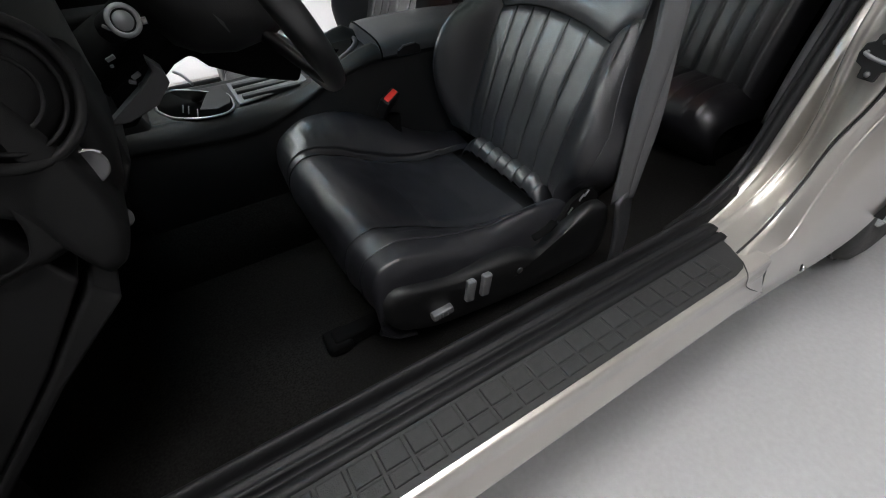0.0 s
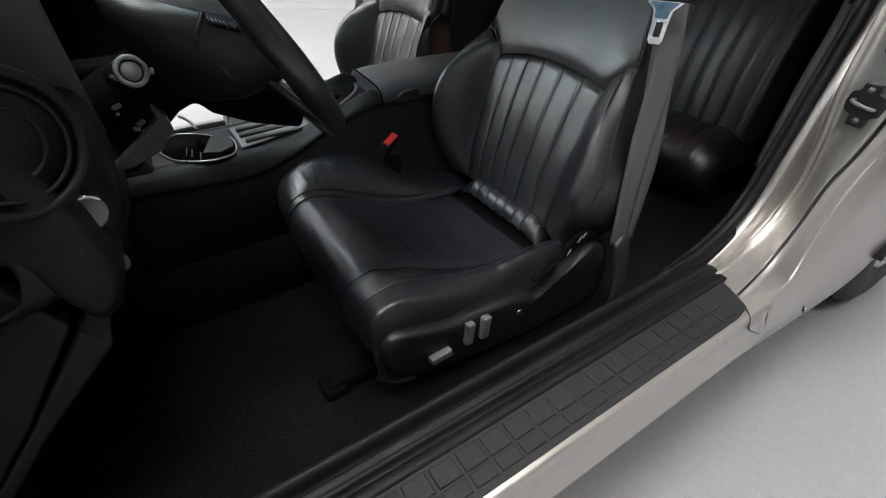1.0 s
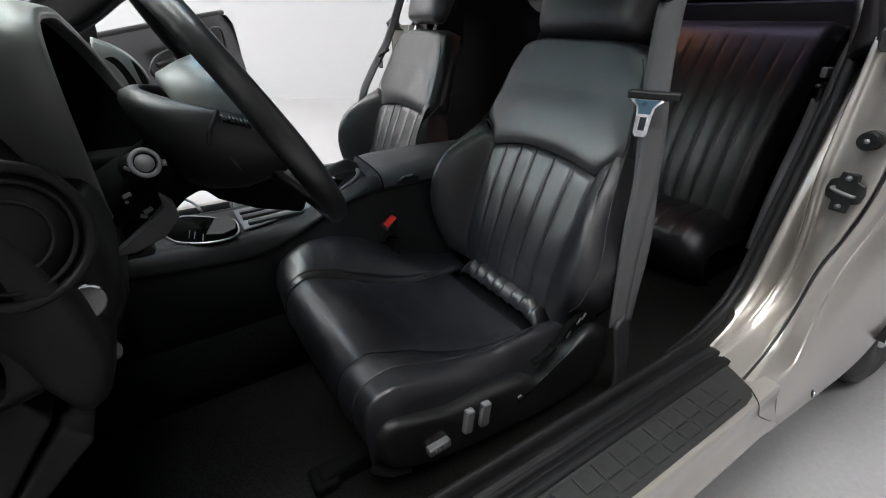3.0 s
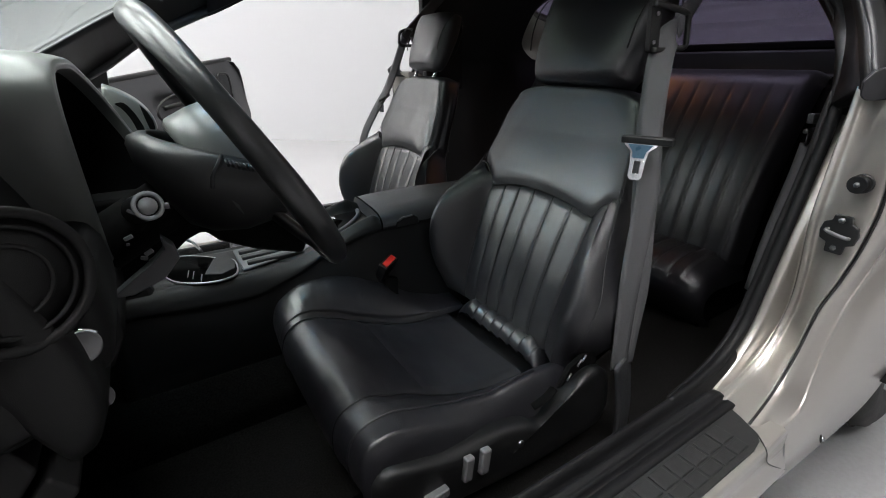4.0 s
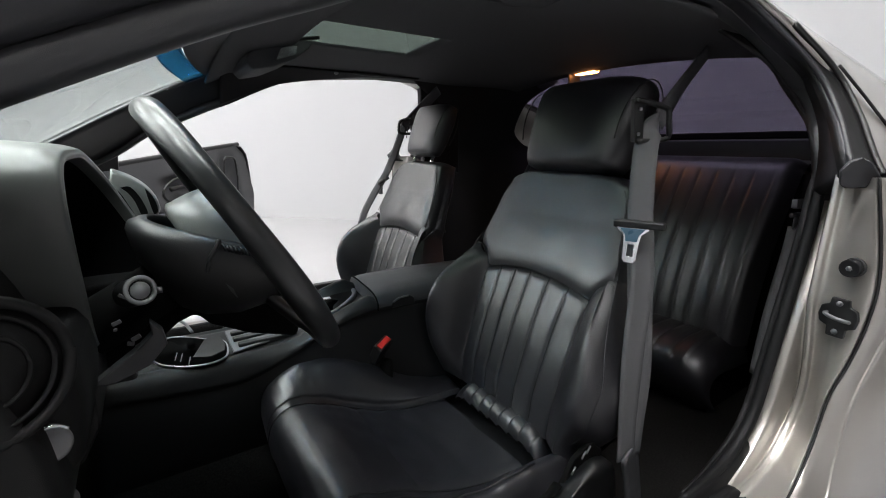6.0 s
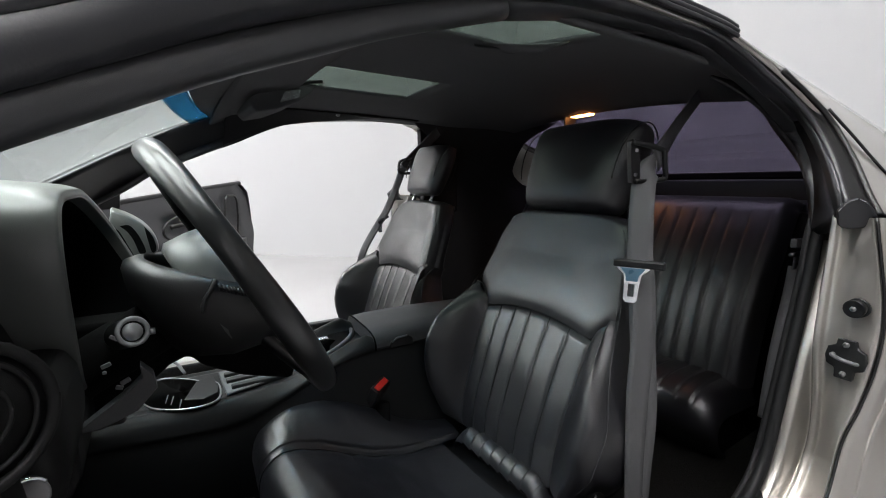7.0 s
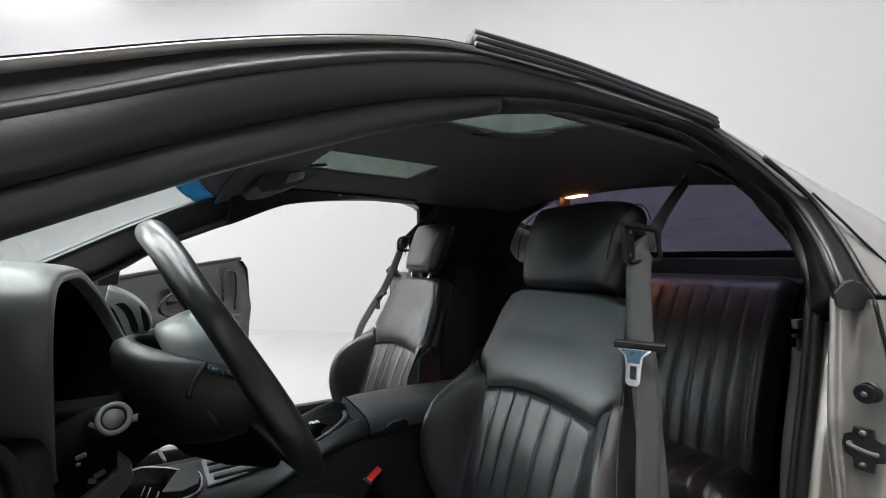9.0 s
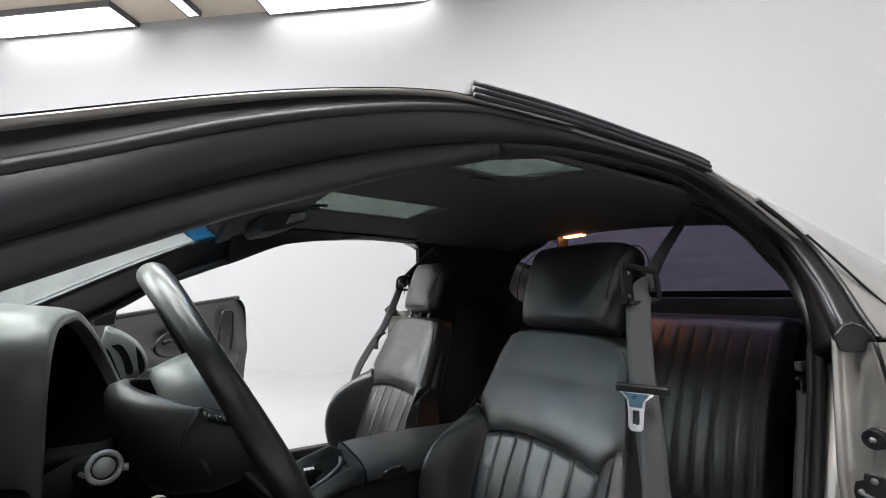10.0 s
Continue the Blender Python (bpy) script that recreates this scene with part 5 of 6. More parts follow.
        add("gather_stitch", tube(spline([at(a - 0.004, b, d), at(a, b - 0.004, d + 0.001), at(a + 0.004, b, d + 0.002)], 6), 0.0022, 6), BOOTLEATHER, "", shroud)
    add("boot_fold", tube(spline([at(0.030, -0.087, -0.034), at(0.024, -0.0895, -0.044), at(0.016, -0.0895, -0.058), at(0.004, -0.0875, -0.068)], 14), 0.0028, 6), BLACK, "", shroud)
    # ignition lock on the column's flank
    p = Vector((-0.014, 0.615, 0.8125)) - c
    d = Vector((0.28, -0.90, 0.30)).normalized()
    lock = add("ignition_lock", disc(p - d * 0.05, d, 0.017, 0.048, 28), BLACK, "", None, bev=0.002)
    q = d.to_track_quat("Z", "Y").to_matrix()
    add("lock_bezel", tube([p + q @ Vector((0.0148 * math.cos(a), 0.0148 * math.sin(a), 0)) for a in (k / 32 * 2 * math.pi for k in range(33))], 0.0028, 8, caps=False), SATINGREY, "light grey lock bezel", lock)
    add("lock_barrel", disc(p - d * 0.004, d, 0.0105, 0.005, 24, r2=0.0098), SATINGREY, "grey lock barrel", lock)
    add("lock_tab", box(-0.003, 0.003, -0.004, 0.004, -0.003, 0.003), GREYMETAL, "", lock)
    bpy.data.objects[lock.children[-1].name].location = p + q @ Vector((0.019, -0.004, 0))
    # bracket and open underside below the column
    pts = [(-0.01, 0.6, 0.777), (0.002, 0.6, 0.763), (0.005, 0.6, 0.746), (-0.015, 0.6, 0.724), (-0.05, 0.6, 0.711), (-0.073, 0.6, 0.712), (-0.048, 0.6, 0.73), (-0.026, 0.6, 0.745), (-0.009, 0.6, 0.761)]
    add("column_bracket", extrude_poly([Vector(q) - c for q in pts], (0, 0.02, 0)), VINYL, "dark column bracket", smooth=False, bev=0.002)
    # small pale shards stand for the glints among the wires under the column
    for x, z, w, h, lean in [(-0.032, 0.809, 0.012, 0.005, 40), (-0.041, 0.779, 0.013, 0.006, -20), (-0.043, 0.771, 0.005, 0.004, 0), (-0.025, 0.757, 0.014, 0.007, -25), (-0.031, 0.751, 0.01, 0.006, 20), (-0.024, 0.747, 0.009, 0.005, -30)]:
        bm = box(-w * 0.36, w * 0.36, -0.002, 0.002, -h * 0.36, h * 0.36)
        bm.transform(Matrix.Translation(Vector((x, 0.612, z)) - c) @ Matrix.Rotation(radians(lean), 4, "Y"))
        add("wire_clip", bm, GREYPLASTIC, smooth=False, bev=0.0008)
    return t


steering()


# ---------------------------------------------------------------- centre console
def console():
    t = thing("centre_console", "charcoal centre console with gear lever boot, cup holder and armrest lid", "console", (0.3, CY, 0.2))
    m = Matrix.Translation(-t.location)

    def add(name, bm, mat=DASHPLASTIC, label="", parent=None, **k):
        bm.transform(m)
        return part(name, bm, mat, parent or t, label, **k)

    def edge_z(x):
        return curve1([(-0.12, 0.505), (0.0, 0.495), (0.12, 0.487), (0.22, 0.513), (0.312, 0.553), (0.368, 0.571), (0.436, 0.583), (0.50, 0.583), (0.95, 0.575)], x)

    def top_z(x):
        return curve1([(-0.12, 0.545), (0.12, 0.54), (0.24, 0.545), (0.32, 0.565), (0.38, 0.580), (0.46, 0.583), (0.95, 0.572)], x)

    def ridge_z(x):
        return curve1([(-0.12, 0.545), (0.12, 0.54), (0.24, 0.548), (0.329, 0.580), (0.40, 0.608), (0.44, 0.617), (0.452, 0.617), (0.47, 0.585), (0.95, 0.572)], x)

    def section(x):
        e, z, rz = edge_z(x), top_z(x), ridge_z(x)
        h = [(0.955, 0.21), (0.957, 0.35), (0.962, e - 0.012), (0.966, e - 0.003), (0.9655, e), (0.962, e + 0.004), (0.963, e + 0.010), (0.970, e + 0.5 * (rz - e) + 0.004), (0.980, rz - 0.007), (0.990, rz - 0.001), (0.998, rz), (1.005, rz - 0.004), (1.012, 0.5 * (rz + z)), (1.020, z + 0.001), (1.04, z)]
        return [(x, y, zz) for y, zz in h] + [(x, 2 * CY - y, zz) for y, zz in reversed(h)]
    add("console_body", loft([section(-0.14 + 1.1 * k / 44) for k in range(45)]), CONSOLEPLASTIC, "soft charcoal console body")
    # gear lever opening with its bright surround and boot
    rimpts = [(-0.03, 1.06), (-0.008, 1.01), (0.036, 0.98), (0.078, 0.975), (0.104, 0.99), (0.114, 1.03), (0.112, 1.08), (0.08, 1.11), (0.05, 1.14), (0.01, 1.16), (-0.025, 1.12), (-0.03, 1.06)]
    rim = spline([(x, y, top_z(x) + 0.002) for x, y in rimpts], 60)
    bez = add("gear_surround", tube(rim, 0.0024, 8, caps=False), GREYMETAL, "satin metal gear lever surround")
    cen = Vector((0.045, 1.065, 0))
    # no real depth here: a flat near-black sheet paints the tray's shaded hollow
    add("tray_floor", loft([[Vector((cen.x + (p.x - cen.x) * k, cen.y + (p.y - cen.y) * k, 0.542 + h)) for p in rim[:-1]] for k, h in ((0.99, 0.002), (0.9, 0.0015), (0.4, 0.001), (0.05, 0.001))]), SHADEBLACK, "near-black sheet for the tray's shaded hollow", bez)
    add("tray_flap", extrude_poly([(0.042, 1.016, 0.538), (0.072, 1.101, 0.538), (0.106, 1.118, 0.538), (0.111, 1.05, 0.538), (0.105, 1.016, 0.538), (0.076, 0.999, 0.538)], (0.004, 0.006, 0.007)), CONSOLEPLASTIC, "glossy dark tray flap", bez, bev=0.003)
    for x, y in [(0.014, 1.023), (0.023, 1.011), (0.036, 0.986)]:
        add("tray_slat", tube([(x, y, 0.5445), (x + 0.006, y + 0.035, 0.546)], 0.0012, 6), GREYPLASTIC, "", bez)
    add("collar", tube(spline([(0.032, 1.218, 0.565), (0.045, 1.181, 0.565), (0.055, 1.114, 0.565)], 12), 0.0035, 8), GREYPLASTIC, "grey collar behind the tray")
    # gate panel with slots
    plate = add("gate_panel", extrude_poly([(0.122, 0.998, 0.5405), (0.30, 1.03, 0.549), (0.30, 1.13, 0.549), (0.122, 1.13, 0.5405)], (0, 0, 0.006)), GREYPLASTIC, "grey gate panel with dark slots", bev=0.003)
    for y0, y1, xa, xb in ((1.012, 1.028, 0.135, 0.262), (1.048, 1.066, 0.130, 0.262), (1.085, 1.10, 0.13, 0.25)):
        add("gate_slot", box(xa, xb, y0, y1, 0.543, 0.5545 + 0.0), BLACK, "", plate, bev=0.003)
    # cup holder: raised bright rim; a flat near-black sheet stands for the shaded well
    crim = [(0.321, 1.022), (0.365, 1.030), (0.41, 1.066), (0.443, 1.11), (0.455, 1.155), (0.437, 1.185), (0.39, 1.18), (0.345, 1.14), (0.315, 1.09), (0.305, 1.045), (0.321, 1.022)]
    cr = spline([(x, y, top_z(x) + 0.003) for x, y in crim], 50)
    cup = add("cup_holder", tube(cr, 0.006, 8, caps=False), GREYPLASTIC, "glossy cup holder rim")
    cc = Vector((0.38, 1.11, 0))
    add("cup_well", loft([[Vector((cc.x + (p.x - cc.x) * k, cc.y + (p.y - cc.y) * k, top_z(p.x) + h)) for p in cr[:-1]] for k, h in ((1.0, 0.004), (0.96, 0.0035), (0.9, 0.003), (0.5, 0.0028))]), SHADEBLACK, "", cup)
    add("cup_tab", box(0.352, 0.378, 1.10, 1.118, 0.578, 0.590), CHROME, "bright small tab", cup, bev=0.002)
    add("cup_tab", box(0.330, 0.342, 1.075, 1.095, 0.570, 0.580), CHROME, "bright small tab", cup, bev=0.002)
    # armrest lid with a finger latch
    def lid(x):
        k = curve1([(0.446, 0.0), (0.47, 0.7), (0.52, 1.0), (0.62, 1.3), (0.76, 0.6), (0.91, 0.0)], x)
        lead = 0.09 * (1 - min(1, (x - 0.446) / 0.12))
        f = [(0.966, 0.584), (0.9625, 0.589), (0.9635, 0.600), (0.973, 0.610 + 0.003 * k), (0.992, 0.617 + 0.005 * k), (1.03, 0.620 + 0.006 * k), (1.08, 0.621 + 0.006 * k)]
        ring = f + [(2 * CY - y, z) for y, z in reversed(f[:-1])]
        return [(x + lead * (y - 0.966), y, z) for y, z in ring]
    lid_ob = add("armrest_lid", loft([lid(0.446 + 0.466 * k / 30) for k in range(31)]), VINYL, "padded armrest lid", bev=0.002)
    add("lid_latch", extrude_poly([(0.482, 0.9645, 0.585), (0.486, 0.9645, 0.602), (0.50, 0.9645, 0.610), (0.53, 0.9645, 0.611), (0.545, 0.9645, 0.603), (0.548, 0.9645, 0.585)], (0, -0.004, 0)), BLACK, "black finger latch", lid_ob, bev=0.002)
    add("latch_edge", tube([(0.486, 0.9595, 0.60), (0.50, 0.9595, 0.608), (0.528, 0.9595, 0.610)], 0.0022, 6), GREYPLASTIC, "", lid_ob)
    add("lid_seam", tube([(0.445 + 0.09 * (y - 0.966), y, z) for y, z in ((0.9605, 0.586), (0.961, 0.600), (0.972, 0.6125), (0.992, 0.6195), (1.03, 0.6225), (1.08, 0.6225), (1.13, 0.6225), (1.17, 0.6195))], 0.0022, 6), SHADEBLACK, "", lid_ob)
    add("tunnel", loft([[(x, y, z) for y, z in ((0.90, 0.2), (0.94, 0.26), (0.955, 0.33), (1.205, 0.33), (1.22, 0.26), (1.26, 0.2))] for x in (-0.6, 0.3, 1.05)]), CARPET, "carpeted tunnel")
    return t


console()


# ---------------------------------------------------------------- open passenger door
def passenger_door():
    hinge = Vector((-0.42, 1.99, 0))
    a = math.atan2(0.91, 0.95)
    # local: x along the door, y out of the car, z up from 0.3 m

    def top(x):
        return 0.535 + 0.15 * x / 1.3 + 0.005 * math.sin(math.pi * x / 1.3)

    def tail(z):
        return 1.29 + 0.03 * math.sin(math.pi * min(1, max(0, z / 0.68))) - 0.05 * max(0, (z - 0.60) / 0.085) ** 3
    t = part("door", grid(lambda u, v: (tail(0.68 * v) * u, 0.10 + 0.05 * math.sin(math.pi * v * 0.9), (top(1.3 * u) - 0.005) * v), 20, 16), PAINT, car, "open passenger door with charcoal trim and black belt seal", solid=0.004)
    t.location = hinge + Vector((0, 0, 0.3)) - car.location
    t.rotation_euler = (0, 0, a)

    def add(name, bm, mat=VINYL, label="", parent=None, **k):
        return part(name, bm, mat, parent or t, label, **k)

    def trim(u, v):
        z = 0.02 + (top(1.3 * u) - 0.025) * v
        x = 0.02 + (tail(z) - 0.02) * u
        y = -0.01 - 0.035 * math.exp(-((z - 0.40) / 0.06) ** 2) * (1 - 0.7 * u) + 0.03 * v ** 6
        cup = math.exp(-(((x - 1.14) / 0.055) ** 4 + ((z - 0.50) / 0.115) ** 4))
        rec = math.exp(-(((x - 0.80) / 0.12) ** 4 + ((z - 0.47) / 0.055) ** 4))
        return (x, y + 0.035 * cup + 0.03 * rec, z)
    add("door_trim", grid(trim, 110, 60), VINYL, "charcoal moulded door trim")
    add("door_edge", grid(lambda u, v: (tail(0.68 * v), -0.01 + 0.12 * u, 0.02 + (top(1.28) - 0.03) * v), 4, 16), BLACK)
    add("belt_seal", tube([(1.275 * k / 20, 0.03, top(1.3 * k / 20)) for k in range(21)], 0.013, 8), BLACK, "black belt seal")
    add("cup_rim", tube(spline([(1.095, -0.012, 0.40), (1.085, -0.014, 0.50), (1.10, -0.012, 0.60), (1.14, -0.011, 0.615), (1.185, -0.012, 0.60), (1.195, -0.012, 0.50), (1.185, -0.012, 0.40)], 40), 0.006, 8), BLACK)
    ring = [(0.80 + 0.135 * math.cos(k / 40 * 2 * math.pi), -0.018, 0.47 + 0.062 * math.sin(k / 40 * 2 * math.pi) + 0.012 * math.cos(k / 40 * 2 * math.pi)) for k in range(41)]
    add("handle_bezel", tube(ring, 0.006, 8, caps=False), BLACK, "oval inner handle bezel")
    add("inner_handle", tube(spline([(0.72, -0.005, 0.475), (0.77, -0.022, 0.485), (0.83, -0.024, 0.49), (0.87, -0.008, 0.485)], 14), 0.011, 10), BLACK, "black inner handle")
    add("armrest", loft([[(x, y, z) for y, z in ((-0.01, 0.30), (-0.06 * k, 0.33), (-0.065 * k, 0.37), (-0.01, 0.38))] for x, k in ((0.5, 0.3), (0.6, 0.9), (0.9, 1.0), (1.15, 0.9), (1.25, 0.3))]), VINYL, "padded armrest", bev=0.01)
    add("mirror_patch", extrude_poly([(0.28, 0.03, 0.59), (0.42, 0.03, 0.605), (0.40, 0.03, 0.67), (0.36, 0.03, 0.71)], (0, 0.03, 0)), BLACK, "black mirror sail patch", bev=0.006)
    return t


far_door = passenger_door()
# the driver's door is the mirror image, swung wider
near_skin = far_door.data.copy()
near_skin.transform(Matrix.Diagonal((1, -1, 1, 1)))
near_skin.flip_normals()
near_door = new("door", near_skin)
near_door.parent = car
near_door.location = Vector((-0.42, 0.17, 0.3)) - car.location
tagged(near_door, "open driver's door swung wide beside the opening")
for ob in far_door.children:
    me = ob.data.copy()
    me.transform(Matrix.Diagonal((1, -1, 1, 1)))
    me.flip_normals()
    twin = new(ob.name.split(".")[0], me)
    twin.parent = near_door
    for md in ob.modifiers:
        if md.type == "SOLIDIFY":
            k = twin.modifiers.new("solid", "SOLIDIFY")
            k.thickness, k.offset = md.thickness, 0
near_door.rotation_euler = (0, 0, radians(-64))

# ---------------------------------------------------------------- belts
def strap(pts, wide, normals, n=40, thick=0.0014, waves=0.0, hw=0.0215):
    """A flat belt along points; normals give the face of the webbing at each point."""
    c = spline(pts, n)
    w = spline(wide, n)
    rings = []
    for i, p in enumerate(c):
        d = (c[min(i + 1, n)] - c[max(i - 1, 0)]).normalized()
        s = w[i] - d * w[i].dot(d)
        s.normalize()
        nn = s.cross(d).normalized()
        rings.append([p + s * hw + nn * thick, p + s * hw * 0.5 + nn * (thick + waves), p - s * hw * 0.5 + nn * (thick + waves), p - s * hw + nn * thick, p - s * hw - nn * thick, p - s * hw * 0.5 - nn * (thick - waves), p + s * hw * 0.5 - nn * (thick - waves), p + s * hw - nn * thick])
    return loft(rings)


def seat_belt(side_y, flip, dx):
    """Front belt: roof anchor, guide on the seat shoulder, tongue, floor anchor."""
    t = thing("seat_belt", "dark grey seat belt with bright tongue hanging beside the seat" if not flip else "dark grey passenger seat belt beside the open door", "seat belt", (0.72 + dx, side_y(0.44), 0.2), group="front seat belts")

    def Q(x, y, z):
        return Vector((x + dx, side_y(y), z)) - t.location

    def D(x, y, z):
        return Vector((x, -y if flip else y, z))
    add = lambda name, bm, mat=WEBBING, label="", **k: part(name, bm, mat, t, label, **k)
    add("upper_webbing", strap([Q(1.27, 0.68, 1.22), Q(1.06, 0.614, 1.12), Q(0.85, 0.533, 1.028)], [D(0.75, 0.3, -0.6), D(0.8, 0.3, -0.5), D(0.9, 0.2, -0.3)], None, 24))
    add("webbing", strap([Q(0.85, 0.534, 1.025), Q(0.818, 0.53, 1.0), Q(0.787, 0.515, 0.955), Q(0.760, 0.494, 0.85), Q(0.747, 0.472, 0.72), Q(0.735, 0.45, 0.58), Q(0.728, 0.442, 0.47), Q(0.722, 0.438, 0.40)], [D(0.8, 0.3, -0.4), D(0.7, -0.6, -0.1), D(0.5, -0.85, 0), D(0.5, -0.85, 0), D(0.6, -0.75, 0), D(0.8, -0.6, 0), D(0.95, -0.2, 0), D(0.95, -0.1, 0)], None, 60))
    add("webbing", strap([Q(0.752, 0.485, 0.845), Q(0.735, 0.462, 0.74), Q(0.715, 0.452, 0.62), Q(0.705, 0.444, 0.50), Q(0.702, 0.438, 0.40)], [D(0.86, -0.5, 0), D(0.86, -0.5, 0), D(0.9, -0.4, 0), D(0.95, -0.2, 0), D(0.95, -0.1, 0)], None, 40))
    # tongue
    c = Vector((0.724, 0.472, 0.832))
    bm = bmesh.new()
    out = [(-0.030, 0.012), (0.030, 0.012), (0.028, 0.004), (0.016, -0.006), (0.0135, -0.024), (0.0125, -0.052), (0.008, -0.058), (-0.008, -0.058), (-0.0125, -0.052), (-0.0135, -0.024), (-0.016, -0.006), (-0.028, 0.004)]
    hole = [(-0.0055, -0.022), (0.0055, -0.022), (0.0055, -0.046), (-0.0055, -0.046)]
    n = len(out)
    for y0 in (-0.0016, 0.0016):
        for a in out:
            bm.verts.new((a[0], y0, a[1]))
        for a in hole:
            bm.verts.new((a[0], y0, a[1]))
    bm.verts.ensure_lookup_table()
    L = n + 4
    quads = ((0, 1, 2, 11), (11, 2, 3, 10), (10, 3, 4, 9), (9, 4, n + 1, n), (n + 1, 4, 5, n + 2), (9, n, n + 3, 8), (8, n + 3, n + 2, 5), (8, 5, 6, 7))
    for q in quads:
        bm.faces.new([bm.verts[i] for i in q])
        bm.faces.new([bm.verts[i + L] for i in reversed(q)])
    for loop in (list(range(n)), [n, n + 1, n + 2, n + 3]):
        for a, b in zip(loop, loop[1:] + loop[:1]):
            bm.faces.new([bm.verts[i] for i in (a, b, b + L, a + L)])
    bm.transform(Matrix.Rotation(radians(-68), 4, "Z") @ Matrix.Translation((-0.008, -0.006, -0.002)) @ Matrix.Rotation(radians(-13), 4, "X") @ Matrix.Diagonal((0.95, 1, 0.95, 1)))
    for v in bm.verts:
        v.co = Q(*(c + Vector((v.co.x, v.co.y, v.co.z))))
    tongue = add("tongue", bm, CHROME, "bright steel belt tongue", bev=0.0008)
    bm = extrude_poly([(-0.021, 0, 0.006), (0.021, 0, 0.006), (0.0115, 0, -0.006), (0.0095, 0, -0.017), (-0.0095, 0, -0.017), (-0.0115, 0, -0.006)], (0, -0.0014, 0))
    bm.transform(Matrix.Rotation(radians(-68), 4, "Z") @ Matrix.Translation((-0.008, -0.0078, -0.002)) @ Matrix.Rotation(radians(-13), 4, "X"))
    for v in bm.verts:
        v.co = Q(*(c + v.co))
    part("tongue_face", bm, BLUEPLASTIC, tongue, "slate blue plastic face", smooth=False)
    bm = box(-0.043, 0.043, -0.008, 0.008, 0.004, 0.018)
    bm.transform(Matrix.Rotation(radians(-68), 4, "Z"))
    for v in bm.verts:
        v.co = Q(*(c + v.co))
    part("tongue_grip", bm, BLACK, tongue, "black plastic grip", bev=0.004)
    # loop that guides the belt, on the seat's shoulder
    add("guide_bracket", extrude_poly([Q(0.768, 0.533, 1.062), Q(0.798, 0.533, 1.056), Q(0.806, 0.533, 0.985), Q(0.778, 0.533, 0.985)], D(0.004, 0.012, 0)), BLACK, "black guide bracket", bev=0.002)
    for z in (1.045, 1.0):
        add("bracket_screw", disc(Q(0.786, 0.533, z), D(0, -1, 0), 0.0035, 0.003, 8), GREYMETAL)
    ring = [Q(0.768, 0.53, 1.060), Q(0.80, 0.527, 1.057), Q(0.848, 0.522, 1.050), Q(0.858, 0.52, 1.043), Q(0.862, 0.52, 1.02), Q(0.866, 0.52, 1.0), Q(0.860, 0.522, 0.992), Q(0.83, 0.525, 0.989), Q(0.784, 0.53, 0.987)]
    add("guide_loop", tube(spline(ring, 48), 0.0052, 10), BLACK, "black belt guide loop")
    # floor anchor sleeve
    add("anchor_sleeve", strap([Q(0.710, 0.4365, 0.418), Q(0.722, 0.434, 0.36), Q(0.732, 0.43, 0.29), Q(0.738, 0.43, 0.21)], [D(1, 0.25, 0), D(1, 0.25, 0), D(1, 0.25, 0), D(1, 0.25, 0)], None, 16, 0.004, hw=0.031), VINYL, "dark grey anchor sleeve")
    add("anchor_bolt", disc(Q(0.697, 0.440, 0.408), (0, -1 if not flip else 1, 0), 0.005, 0.008, 10), CHROME)
    return t


seat_belt(lambda y: y, False, 0.0)


def far_belt():
    """Passenger belt: seen flat on against the open door."""
    t = thing("seat_belt", "grey passenger seat belt beside the open door", "seat belt", (0.70, 1.70, 0.2), group="front seat belts")
    P = lambda x, y, z: Vector((x, y, z)) - t.location
    add = lambda name, bm, mat=WEBBING, label="", **k: part(name, bm, mat, t, label, **k)
    add("upper_webbing", strap([P(1.05, 1.63, 1.20), P(0.98, 1.645, 1.13), P(0.90, 1.655, 1.05)], [(0.7, 0.3, -0.6), (0.8, 0.2, -0.5), (0.9, 0.1, -0.3)], None, 16))
    add("webbing", strap([P(0.905, 1.66, 1.06), P(0.867, 1.66, 0.97), P(0.825, 1.66, 0.882), P(0.79, 1.66, 0.83), P(0.757, 1.664, 0.78), P(0.717, 1.668, 0.705), P(0.70, 1.675, 0.60), P(0.70, 1.69, 0.40)], [(0.85, -0.5, 0.1), (0.85, -0.5, 0.1), (0.8, -0.6, 0.1), (0.8, -0.6, 0), (0.7, -0.7, 0), (0.7, -0.7, 0), (0.8, -0.5, 0), (0.9, -0.3, 0)], None, 50, hw=0.014))
    tongue = add("tongue", box(0.785, 0.80, -0.002, 0.002, 0.79, 0.84, None), CHROME, "steel belt tongue", bev=0.0006)
    tongue.data.transform(Matrix.Translation((-t.location.x + 0.0, 1.658 - t.location.y, -t.location.z)))
    part("tongue_grip", tube([P(0.783, 1.657, 0.832), P(0.828, 1.659, 0.853)], 0.006, 8), BLACK, tongue, "black plastic grip")
    add("guide_loop", tube(spline([P(0.925, 1.63, 1.082), P(0.905, 1.655, 1.081), P(0.885, 1.66, 1.072), P(0.879, 1.66, 1.05), P(0.881, 1.66, 1.032), P(0.895, 1.655, 1.026), P(0.925, 1.63, 1.026)], 30), 0.0055, 10), BLACK, "black belt guide loop")
    add("guide_bracket", tube([P(0.92, 1.60, 1.0), P(0.925, 1.63, 1.055)], 0.012, 10, flat=0.6), BLACK)


far_belt()


